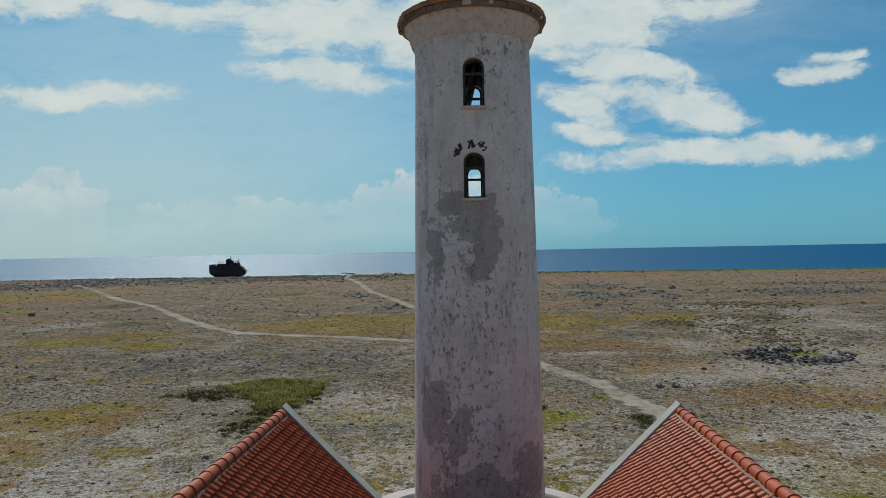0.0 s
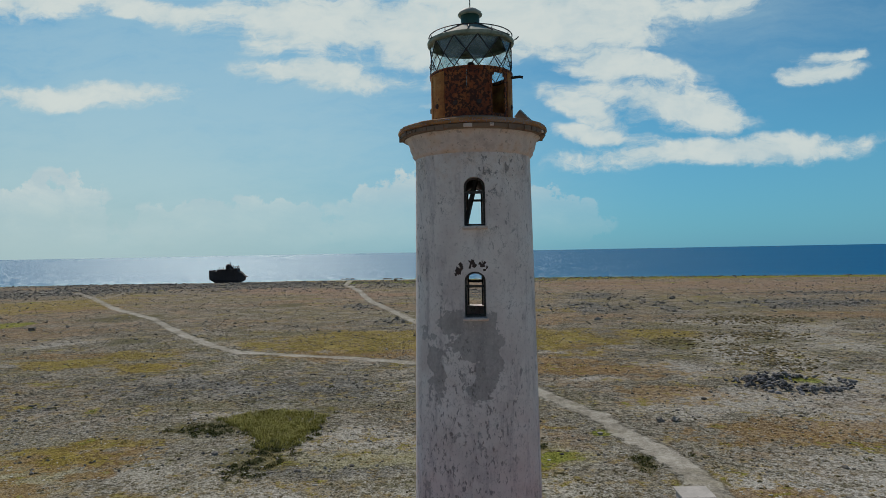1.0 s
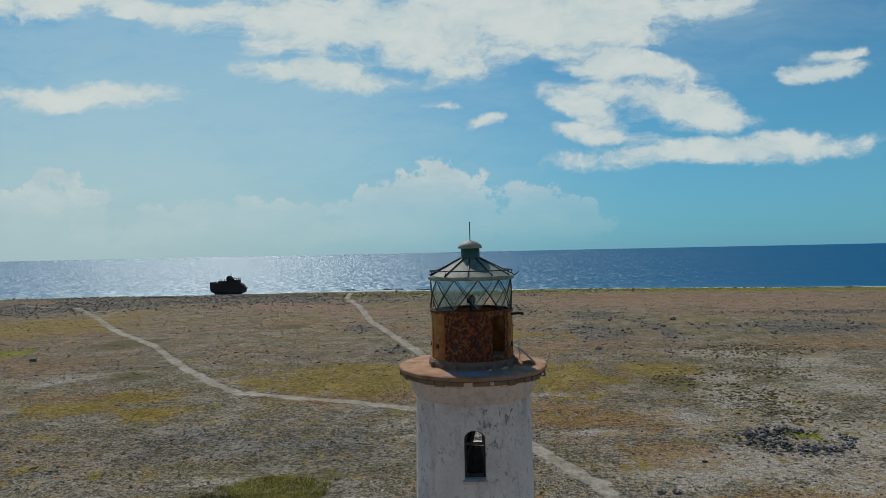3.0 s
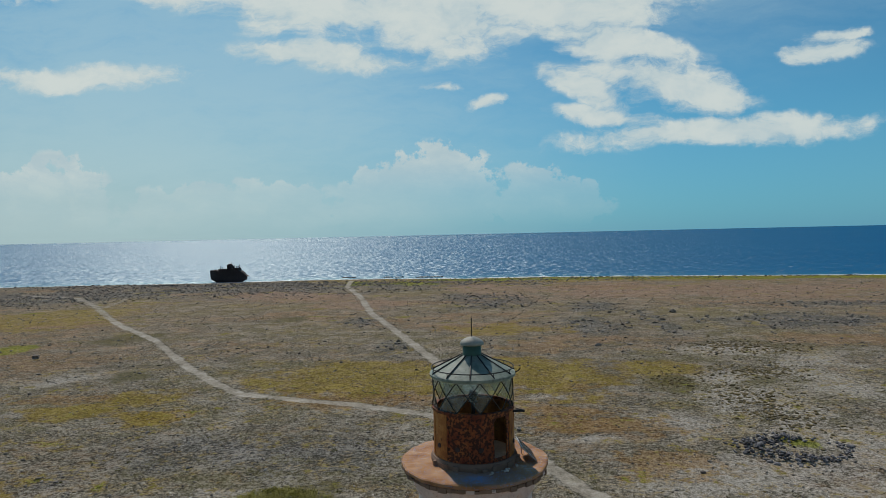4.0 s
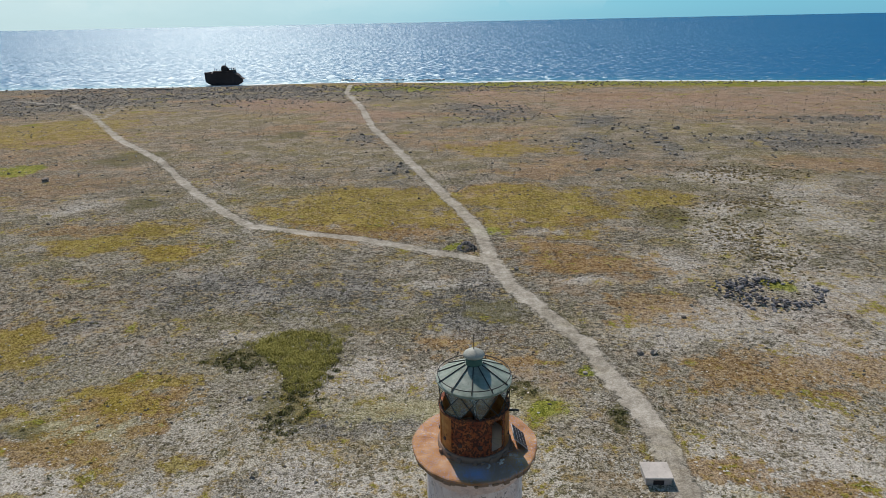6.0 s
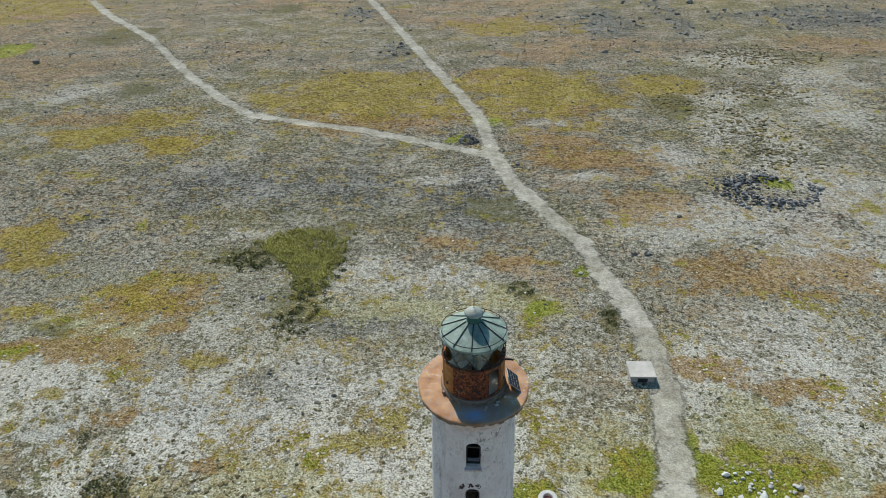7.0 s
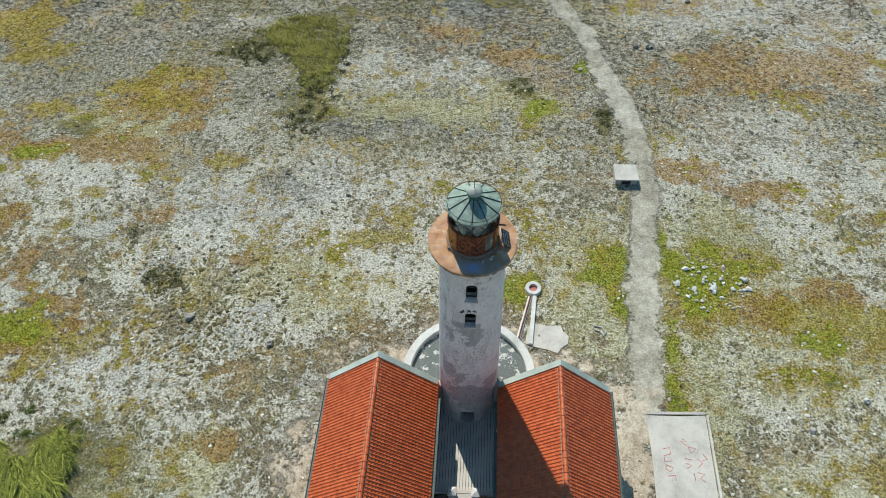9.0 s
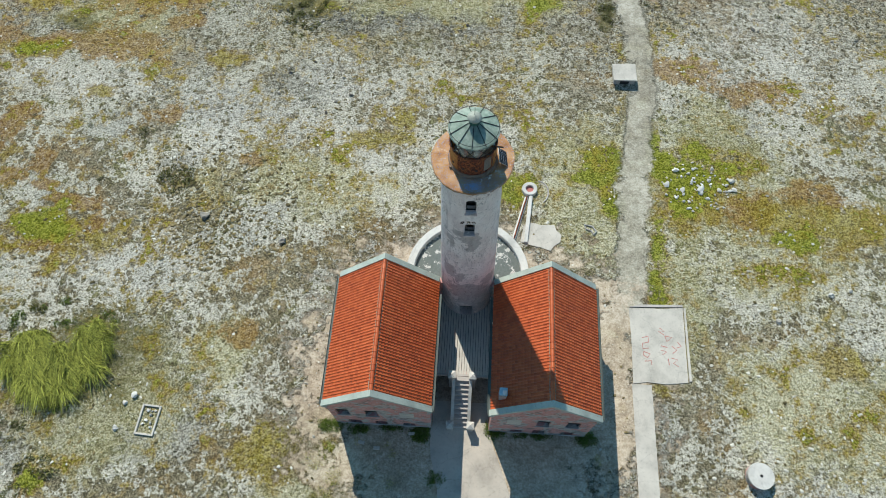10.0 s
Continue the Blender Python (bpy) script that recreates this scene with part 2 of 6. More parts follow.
    moss = three(fleck, (0.095, 0.076, 0.004), (0.255, 0.212, 0.014), (0.40, 0.35, 0.06))
    rusty = three(fleck, (0.105, 0.048, 0.009), (0.250, 0.130, 0.028), (0.40, 0.27, 0.105))
    chalk = N.ramp(fleck, [(0.24, (0.29, 0.278, 0.235)), (0.46, (0.50, 0.482, 0.415)), (0.70, (0.70, 0.682, 0.605))])
    slate = three(fleck, (0.026, 0.027, 0.023), (0.098, 0.098, 0.084), (0.31, 0.31, 0.275))
    base = over(patch("dark", 0.14), N.math("MULTIPLY_ADD", far, 0.34, 0.46), base, slate)
    base = over(patch("pale", -0.06), 0.56, base, over(low, 0.7, chalk, brown))
    turf = three(fleck, (0.190, 0.178, 0.070), (0.375, 0.352, 0.165), (0.55, 0.52, 0.32))
    base = over(patch("turf", 0.14, 0.40), 0.62, base, turf)
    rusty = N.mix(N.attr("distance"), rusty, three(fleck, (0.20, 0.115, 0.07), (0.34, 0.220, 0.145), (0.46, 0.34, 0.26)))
    base = over(patch("rust", 0.06), N.math("MULTIPLY_ADD", far, -0.16, 0.72), base, rusty)
    mottle = N.noise(co, 0.36, 7, 0.7)
    moss = N.mix(far, moss, three(fleck, (0.085, 0.066, 0.003), (0.250, 0.195, 0.009), (0.38, 0.31, 0.06)))
    base = over(patch("yellow", 0.30), N.math("MULTIPLY_ADD", far, 0.10, 0.30), base, rusty)
    base = over(patch("yellow", 0.10), N.math("MULTIPLY_ADD", far, 0.10, 0.64), base, N.mix(N.step(mottle, 0.44, 0.60), moss, N.mix(0.35, rusty, leaf)))
    base = over(patch("veg", 0.0), 0.66, base, N.mix(nD, (0.050, 0.050, 0.016), (0.18, 0.165, 0.06)))
    base = over(patch("green", 0.26), N.math("MULTIPLY", near_k, 0.55), base, N.mix(0.4, rusty, moss))
    base = over(patch("green", 0.02), 0.86, base, N.mix(N.step(mottle, 0.50, 0.64), leaf, moss))
    speck = add(around(N.noise(N.vmath("ADD", co, (11.0, 3.0, 0)), 0.85, 7, 0.72), 4.5), around(nB, 1.6), -0.86)
    base = over(N.step(speck, 0.0, 0.16), 0.62, base, N.mix(N.step(mottle, 0.46, 0.56), moss, ochre))
    dust = add(around(nC, 0.8), around(nB, 0.8), around(nD, 0.6), around(nE, 0.7), around(nF, 0.5), 0.5)
    sand = N.ramp(dust, [(0.26, (0.19, 0.172, 0.130)), (0.5, (0.345, 0.325, 0.262)), (0.74, (0.53, 0.505, 0.43))])
    lane = add(N.attr("track"), around(nB, 0.7), around(frag, 1.5), around(nD, 0.6), around(nE, 0.35))
    track = N.step(lane, 0.26, 0.50)
    base = over(track, 0.90, base, sand)
    trod = N.step(add(N.attr("yard"), around(frag, 2.4), around(nD, 0.8), around(drift, 0.8)), 0.34, 0.62)
    base = over(trod, 0.88, base, three(dust, (0.26, 0.205, 0.145), (0.44, 0.365, 0.275), (0.62, 0.55, 0.445)))
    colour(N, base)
    crust = add(N.math("MULTIPLY", nD, 0.9), N.math("MULTIPLY", low, -0.22), N.math("MULTIPLY", nE, 0.55))
    worn = N.math("MAXIMUM", track, trod)
    relief(N, N.math("MULTIPLY", crust, N.math("MULTIPLY_ADD", N.math("MAXIMUM", worn, N.math("MULTIPLY", far, 0.15)), -0.85, 1.0)), 1.0, 0.22)
    return N.m


def sea_material():
    N = material("sea_water", 0.2)
    co = N.mapping(N.co, rot=(0, 0, 20), scale=(0.6, 1.0, 1))
    deep = N.mix(N.noise(N.mapping(N.co, scale=(0.3, 1, 1)), 0.008, 4), (0.0, 0.092, 0.225), (0.003, 0.130, 0.275))
    water = N.mix(N.attr("shore"), deep, (0.01, 0.20, 0.27))
    foam = N.step(N.math("ADD", N.attr("foam"), N.math("MULTIPLY_ADD", N.noise(co, 0.16, 6, 0.7), 3.0, -1.7)), 0.25, 0.6)
    caps = N.step(N.noise(N.mapping(N.co, scale=(0.5, 1.0, 1)), 0.22, 6, 0.62), 0.70, 0.74)
    foam = N.math("MAXIMUM", foam, N.math("MULTIPLY", caps, 0.7))
    swell = N.vmath("SUBTRACT", N.noise(co, 0.42, 5, 0.68, 1), (0.5, 0.5, 0.5))
    chop = N.vmath("SUBTRACT", N.noise(co, 0.60, 5, 0.72, 1), (0.5, 0.5, 0.5))
    slope = N.vmath("ADD", N.vmath("MULTIPLY", swell, (2.5, 3.4, 0)), N.vmath("MULTIPLY", chop, (2.0, 2.6, 0)))
    facet = N.vmath("NORMALIZE", N.vmath("ADD", slope, (0, 0, 1)))
    body, mirror, both = N.n("BsdfDiffuse"), N.n("BsdfGlossy"), N.n("MixShader")
    N.put(body.inputs["Color"], N.mix(foam, water, (0.75, 0.78, 0.76)))
    mirror.inputs["Color"].default_value = (0.82, 1.0, 1.0, 1)
    mirror.distribution = "BECKMANN"
    mirror.inputs["Roughness"].default_value = 0.47
    N.put(mirror.inputs["Normal"], facet)
    N.put(both.inputs[0], N.math("MULTIPLY_ADD", foam, -0.12, 0.145))
    N.put(both.inputs[1], body.outputs[0])
    N.put(both.inputs[2], mirror.outputs[0])
    N.t.links.new(both.outputs[0], N.t.nodes["Material Output"].inputs[0])
    return N.m


def plaster_material():
    """Whitewash over pink and grey render, flaked, streaked and stained, by height on the tower."""
    N = material("weathered_whitewash", 0.85)
    co = N.co
    wob = N.vmath("ADD", co, N.vmath("SCALE", N.vmath("SUBTRACT", N.noise(co, 2.2, 7, 0.65, 1), (0.5, 0.5, 0.5)), scale=0.9))
    tall = N.mapping(co, scale=(1, 1, 0.22))
    n1, n2, n3 = N.noise(co, 0.9, 6, 0.6), N.noise(co, 4.5, 7, 0.68), N.noise(tall, 3.4, 7, 0.65)
    sepn = N.n("SeparateXYZ")
    N.put(sepn.inputs[0], co)
    z = sepn.outputs[2]
    wash = N.ramp(n1, [(0.3, (0.72, 0.645, 0.62)), (0.5, (0.85, 0.79, 0.755)), (0.7, (0.89, 0.85, 0.82))])
    wash = N.mix(N.math("MULTIPLY", N.step(n3, 0.48, 0.66), 0.34), wash, (0.46, 0.41, 0.42))
    ochre = N.math("MULTIPLY", N.step(z, 15.2, 16.3), N.step(n2, 0.40, 0.72))
    wash = N.mix(N.math("MULTIPLY", ochre, 0.5), wash, (0.60, 0.42, 0.31))
    pinkish = N.math("MULTIPLY", N.step(z, 10.5, 4.5), N.step(N.math("ADD", N.noise(co, 0.55, 4), N.math("MULTIPLY", sepn.outputs[0], 0.10)), 0.38, 0.60))
    wash = N.mix(N.math("MULTIPLY", pinkish, 0.36), wash, (0.60, 0.40, 0.37))
    grey = N.ramp(n2, [(0.3, (0.18, 0.17, 0.165)), (0.5, (0.30, 0.285, 0.28)), (0.72, (0.44, 0.42, 0.41))])
    shape = None
    for loc, size, rot in (((0.10, -1.5, 12.0), (0.75, 1.2, 0.75), 0), ((0.22, -1.5, 11.3), (0.48, 1.2, 0.95), 8), ((-1.0, -1.3, 11.4), (0.32, 1.0, 1.1), -8),
                           ((-0.45, -1.4, 12.4), (0.6, 1.0, 0.45), 0), ((-1.05, -1.2, 7.6), (0.5, 0.9, 1.1), 0), ((-0.45, -1.5, 7.1), (0.34, 0.8, 0.9), 15),
                           ((0.0, -1.6, 5.3), (1.7, 1.2, 1.5), 0), ((0.5, -1.6, 4.6), (1.5, 1.2, 0.7), 0), ((1.2, -1.0, 6.2), (0.7, 1.0, 0.9), 0)):
        s = N.blob(wob, loc, size, rot, 1)
        shape = s if shape is None else N.math("MAXIMUM", shape, s)
    bare = N.step(N.math("ADD", shape, N.math("ADD", N.math("MULTIPLY_ADD", n2, 1.3, -0.65), N.math("MULTIPLY_ADD", N.noise(co, 1.6, 5, 0.7), 1.2, -0.6))), 0.22, 0.27)
    low = N.math("MULTIPLY", N.step(z, 6.0, 4.4), N.step(N.math("ADD", n1, N.math("MULTIPLY_ADD", n2, 0.3, -0.15)), 0.44, 0.48))
    bare = N.math("MAXIMUM", bare, N.math("MULTIPLY", low, 0.8))
    flakes = N.math("MULTIPLY", N.step(N.noise(N.mapping(co, scale=(1, 1, 0.5)), 12.0, 6, 0.66), 0.575, 0.60), N.step(N.math("ADD", N.noise(tall, 0.9, 5, 0.62), N.math("MULTIPLY", N.step(z, 12.5, 6.0), 0.10)), 0.46, 0.60))
    tone = N.mix(N.math("MULTIPLY", bare, 0.66), wash, grey)
    soot = N.step(N.math("ADD", N.math("MULTIPLY_ADD", n3, 2.2, -1.1), N.math("MULTIPLY_ADD", n2, 1.6, -0.8)), 0.10, 0.42)
    tone = N.mix(N.math("MULTIPLY", soot, 0.20), tone, (0.26, 0.22, 0.23))
    tone = N.mix(N.math("MULTIPLY", flakes, 0.66), tone, (0.15, 0.135, 0.13))
    crack = N.step(N.voronoi(wob, 1.7, "DISTANCE_TO_EDGE"), 0.026, 0.0)
    warm = N.step(N.noise(co, 0.7, 6, 0.66), 0.50, 0.66)
    tone = N.mix(N.math("MULTIPLY", warm, 0.20), tone, (0.47, 0.34, 0.29))
    tone = N.mix(N.math("MULTIPLY", N.math("MULTIPLY", crack, N.step(n1, 0.44, 0.56)), 0.35), tone, (0.20, 0.19, 0.18))
    grit = N.noise(co, 15.0, 6, 0.75)
    tone = N.mix(N.math("MULTIPLY", N.step(grit, 0.55, 0.64), 0.34), tone, (0.25, 0.22, 0.22))
    tone = N.mix(N.math("MULTIPLY", N.step(grit, 0.46, 0.34), 0.30), tone, (0.84, 0.79, 0.77))
    colour(N, tone)
    h = N.math("ADD", N.math("MULTIPLY", n2, 0.4), N.math("MULTIPLY", N.math("MAXIMUM", bare, flakes), -0.7))
    relief(N, h, 0.6, 0.03)
    return N.m


def wall_paint_material():
    """Faded pink paint gone to grey on the houses."""
    N = material("faded_pink_render", 0.88)
    co = N.co
    n1, n2 = N.noise(co, 0.8, 6, 0.62), N.noise(co, 5.0, 6, 0.65)
    c = N.ramp(n1, [(0.36, (0.24, 0.215, 0.20)), (0.46, (0.46, 0.425, 0.395)), (0.50, (0.52, 0.245, 0.215)), (0.66, (0.62, 0.31, 0.275))])
    c = N.mix(N.math("MULTIPLY", N.step(n2, 0.52, 0.66), 0.5), c, (0.58, 0.55, 0.53))
    scab = N.step(N.noise(co, 2.6, 6, 0.7), 0.575, 0.60)
    c = N.mix(N.math("MULTIPLY", scab, 0.75), c, N.mix(n2, (0.085, 0.065, 0.055), (0.24, 0.19, 0.16)))
    crack = N.step(N.voronoi(N.vmath("ADD", co, N.vmath("SCALE", N.noise(co, 2, 5, 0.6, 1), scale=0.5)), 0.8, "DISTANCE_TO_EDGE"), 0.012, 0.0)
    c = N.mix(N.math("MULTIPLY", crack, 0.6), c, (0.12, 0.11, 0.11))
    colour(N, c)
    relief(N, n2, 0.5, 0.02)
    return N.m


def rust_material():
    N = material("rusted_iron_plate", 0.8, 0.15)
    co = N.co
    n1, n2 = N.noise(co, 2.2, 6, 0.65), N.noise(co, 14.0, 5, 0.6)
    c = N.ramp(n1, [(0.36, (0.16, 0.036, 0.016)), (0.5, (0.32, 0.085, 0.028)), (0.64, (0.46, 0.165, 0.050))])
    pit = N.step(N.math("ADD", n2, N.math("MULTIPLY", n1, 0.35)), 0.655, 0.70)
    c = N.mix(N.math("MULTIPLY", pit, 0.85), c, (0.035, 0.015, 0.012))
    colour(N, c)
    relief(N, N.math("SUBTRACT", n1, pit), 0.5, 0.012)
    return N.m


def yellow_rust_material():
    N = material("ochre_rusted_plate", 0.8, 0.1)
    n1, n2 = N.noise(N.co, 2.0, 6, 0.65), N.noise(N.co, 12.0, 5, 0.6)
    c = N.ramp(n1, [(0.36, (0.27, 0.085, 0.024)), (0.52, (0.48, 0.200, 0.050)), (0.66, (0.60, 0.31, 0.095))])
    c = N.mix(N.math("MULTIPLY", N.step(n2, 0.60, 0.68), 0.75), c, (0.07, 0.025, 0.015))
    colour(N, c)
    relief(N, n1, 0.4, 0.012)
    return N.m


def verdigris_material():
    N = material("verdigris_copper", 0.7, 0.0)
    n1, n2 = N.noise(N.co, 2.6, 6, 0.62), N.noise(N.mapping(N.co, scale=(1, 1, 0.3)), 8.0, 5, 0.6)
    c = N.ramp(n1, [(0.3, (0.130, 0.190, 0.150)), (0.5, (0.235, 0.310, 0.255)), (0.7, (0.38, 0.45, 0.38))])
    c = N.mix(N.math("MULTIPLY", N.step(n2, 0.55, 0.7), 0.5), c, (0.13, 0.14, 0.13))
    colour(N, c)
    relief(N, n2, 0.3, 0.008)
    return N.m


def deck_roof_material():
    """Sandy screed on the gallery, with a splash of blue paint flecks and dirt toward the rim."""
    N = material("ochre_screed", 0.9)
    co = N.co
    n1, n2 = N.noise(co, 1.8, 6, 0.6), N.noise(co, 14.0, 5, 0.65)
    c = N.ramp(n1, [(0.3, (0.27, 0.125, 0.052)), (0.5, (0.43, 0.225, 0.098)), (0.72, (0.55, 0.36, 0.20))])
    worn = N.step(N.noise(co, 3.6, 7, 0.7), 0.60, 0.64)
    c = N.mix(N.math("MULTIPLY", worn, 0.6), c, (0.62, 0.52, 0.42))
    c = N.mix(N.math("MULTIPLY", N.step(n2, 0.58, 0.70), 0.4), c, (0.30, 0.2, 0.14))
    blue = N.step(N.math("ADD", N.blob(co, (0.05, -1.50, 17.2), (0.62, 0.36, 1)), N.math("MULTIPLY_ADD", N.noise(co, 26.0, 4, 0.75), 7.0, -3.85)), 0.30, 0.40)
    c = N.mix(N.math("MULTIPLY", blue, 0.92), c, (0.12, 0.34, 0.68))
    dirty = N.step(N.math("ADD", N.blob(co, (0.35, -1.35, 17.2), (1.4, 0.75, 1)), N.math("MULTIPLY_ADD", n1, 1.0, -0.5)), 0.15, 0.5)
    c = N.mix(N.math("MULTIPLY", N.math("MULTIPLY", dirty, N.math("SUBTRACT", 1.0, blue)), 0.45), c, (0.23, 0.21, 0.20))
    colour(N, c)
    relief(N, n2, 0.4, 0.01)
    return N.m


def cornice_material():
    N = material("cracked_cornice", 0.9)
    co = N.co
    n1, n2 = N.noise(co, 2.5, 6, 0.62), N.noise(co, 10.0, 5, 0.65)
    c = N.ramp(n1, [(0.3, (0.50, 0.40, 0.36)), (0.5, (0.74, 0.64, 0.59)), (0.66, (0.70, 0.52, 0.41))])
    c = N.mix(N.math("MULTIPLY", N.step(n2, 0.56, 0.68), 0.5), c, (0.17, 0.15, 0.14))
    colour(N, c)
    relief(N, n2, 0.5, 0.02)
    return N.m


def tile_material():
    N = material("red_clay_tile", 0.42)
    N.b.inputs["Specular IOR Level"].default_value = 0.4
    n1, n2 = N.noise(N.co, 7.0, 5, 0.6), N.noise(N.co, 1.2, 4, 0.6)
    isl = N.n("NewGeometry").outputs["Random Per Island"]
    k = N.math("ADD", N.math("MULTIPLY", n1, 0.35), N.math("MULTIPLY_ADD", N.math("FRACT", N.math("ADD", isl, N.rnd)), 0.20, 0.10))
    k = N.math("ADD", k, N.math("MULTIPLY", n2, 0.3))
    colour(N, N.ramp(k, [(0.25, (0.22, 0.038, 0.012)), (0.5, (0.44, 0.086, 0.023)), (0.78, (0.60, 0.145, 0.044))]))
    relief(N, n1, 0.25, 0.01)
    return N.m


def concrete_material(name, c, stain=0.5):
    N = material(name, 0.88)
    co = N.co
    n1, n2 = N.noise(co, 0.6, 6, 0.65), N.noise(co, 6.0, 6, 0.65)
    lo, hi = [v * 0.72 for v in c], [min(0.85, v * 1.15) for v in c]
    t = N.ramp(n1, [(0.32, lo), (0.5, c), (0.68, hi)])
    t = N.mix(N.math("MULTIPLY", N.step(n2, 0.55, 0.72), stain), t, [v * 0.55 for v in c])
    crack = N.step(N.voronoi(N.vmath("ADD", co, N.vmath("SCALE", N.noise(co, 1.4, 5, 0.6, 1), scale=0.7)), 0.55, "DISTANCE_TO_EDGE"), 0.012, 0.0)
    t = N.mix(N.math("MULTIPLY", crack, 0.28), t, [v * 0.35 for v in c])
    colour(N, t)
    relief(N, n2, 0.4, 0.02)
    return N.m


def patched_roof_material():
    """Dark felt worn through to pale screed."""
    N = material("worn_dark_felt", 0.9)
    n1, n2 = N.noise(N.co, 1.5, 8, 0.70), N.noise(N.co, 9.0, 5, 0.65)
    felt = N.mix(n2, (0.060, 0.075, 0.070), (0.19, 0.21, 0.195))
    c = N.mix(N.step(n1, 0.545, 0.56), felt, N.mix(n2, (0.42, 0.41, 0.38), (0.60, 0.59, 0.55)))
    colour(N, c)
    relief(N, N.math("ADD", n1, n2), 0.4, 0.02)
    return N.m


def leaf_material(name, dark, light):
    N = material(name, 0.75)
    isl = N.n("NewGeometry").outputs["Random Per Island"]
    k = N.math("ADD", N.math("MULTIPLY", isl, 0.7), N.math("MULTIPLY", N.noise(N.co, 0.8, 3), 0.3))
    colour(N, N.ramp(k, [(0.1, dark), (0.85, light)]))
    N.b.inputs["Specular IOR Level"].default_value = 0.2
    return N.m


def stone_material(name, dark, light):
    N = material(name, 0.92)
    isl = N.n("NewGeometry").outputs["Random Per Island"]
    k = N.math("ADD", N.math("MULTIPLY", N.math("FRACT", N.math("ADD", isl, N.rnd)), 0.55), N.math("MULTIPLY", N.noise(N.co, 5.0, 5), 0.5))
    colour(N, N.ramp(k, [(0.25, dark), (0.75, light)]))
    relief(N, N.noise(N.co, 9.0, 4), 0.5, 0.03)
    return N.m


def glass_material():
    """Thin old glass, a little green, with a film of salt."""
    N = material("salt_hazed_glass", 0.04)
    N.b.inputs["IOR"].default_value = 1.45
    film = N.step(N.noise(N.co, 3.0, 5, 0.65), 0.35, 0.75)
    N.put(N.b.inputs["Transmission Weight"], N.math("MULTIPLY_ADD", film, -0.22, 0.97))
    colour(N, N.mix(film, (0.74, 0.90, 0.92), (0.60, 0.74, 0.75)))
    return N.m


GROUND, SEA, PLASTER, PINK, RUST, OCHRE = ground_material(), sea_material(), plaster_material(), wall_paint_material(), rust_material(), yellow_rust_material()
VERDIGRIS, SCREED, CORNICE, TILE, FELT, GLASS = verdigris_material(), deck_roof_material(), cornice_material(), tile_material(), patched_roof_material(), glass_material()
IRON = plain("black_iron", (0.035, 0.038, 0.038), 0.6, 0.4, 12, 0.4)
VENT = plain("dark_green_iron", (0.045, 0.135, 0.105), 0.55, 0.3, 8, 0.3)
CAP = plain("pale_zinc_cap", (0.33, 0.36, 0.31), 0.65, 0.1, 8, 0.45)
COPING = concrete_material("mint_painted_coping", (0.39, 0.44, 0.39), 0.6)
GUTTER = plain("dark_green_gutter", (0.075, 0.095, 0.085), 0.6, 0.1, 5, 0.4)
FRAME = plain("dark_wood_frame", (0.055, 0.05, 0.045), 0.7, 0, 9, 0.4)
# near-black for the lamp lens, and for shade painted into openings and voids
DARK = plain("dark_lens_and_painted_shade", (0.03, 0.028, 0.028), 0.95)
DECK = concrete_material("grey_weathered_board", (0.52, 0.50, 0.45), 0.4)
WHITE = concrete_material("whitewashed_masonry", (0.56, 0.55, 0.51), 0.4)
SLAB = concrete_material("pale_concrete", (0.50, 0.475, 0.42), 0.55)
PATIO = concrete_material("sandy_concrete", (0.46, 0.42, 0.36), 0.5)
STEP = concrete_material("worn_step_stone", (0.44, 0.41, 0.38), 0.4)
EDGE = concrete_material("sooty_cracked_edge", (0.25, 0.175, 0.125), 0.7)
PLINTH = concrete_material("sooty_masonry", (0.27, 0.205, 0.155), 0.5)
ROCK = stone_material("grey_coral_rock", (0.085, 0.077, 0.064), (0.34, 0.318, 0.272))
DARK_ROCK = stone_material("dark_coral_rock", (0.045, 0.046, 0.047), (0.24, 0.245, 0.25))
PALE_ROCK = stone_material("white_coral_rock", (0.34, 0.33, 0.30), (0.68, 0.67, 0.63))
GRAVEL = stone_material("limestone_rubble", (0.30, 0.285, 0.23), (0.66, 0.64, 0.56))
GRASS = leaf_material("olive_grass", (0.17, 0.165, 0.030), (0.54, 0.50, 0.13))
LONG_GRASS = leaf_material("bright_long_grass", (0.045, 0.065, 0.008), (0.44, 0.46, 0.09))
BUSH = leaf_material("green_bush", (0.045, 0.075, 0.012), (0.19, 0.25, 0.05))
CUSHION = stone_material("brown_cushion_plants", (0.080, 0.066, 0.026), (0.27, 0.215, 0.10))
SHRUB = leaf_material("dark_salt_shrub", (0.045, 0.050, 0.016), (0.24, 0.235, 0.08))
HULL = plain("burnt_rusty_hull", (0.05, 0.038, 0.036), 0.85, 0.1, 0.6, 0.5, 0.4, 0.05)
RED_MARK = plain("faded_red_paint", (0.45, 0.16, 0.14), 0.85, 0, 5, 0.3)
PANEL = plain("solar_cells", (0.012, 0.016, 0.03), 0.25, 0.1, 10, 0.3, 0.05)
ALU = plain("dull_aluminium", (0.42, 0.43, 0.43), 0.5, 0.5, 10, 0.15, 0.1)
BLUE = plain("bleached_blue_paint", (0.32, 0.46, 0.55), 0.8, 0, 4, 0.4)
BROKEN = plain("bare_dark_brick", (0.075, 0.050, 0.045), 0.95, 0, 7, 0.4, 0.6, 0.03)


# ---- building helpers ----
def mesh_of(bm, name, mat, smooth=False):
    me = bpy.data.meshes.new(name)
    bm.to_mesh(me)
    bm.free()
    me.materials.append(mat)
    if smooth:
        me.shade_smooth()
    return me


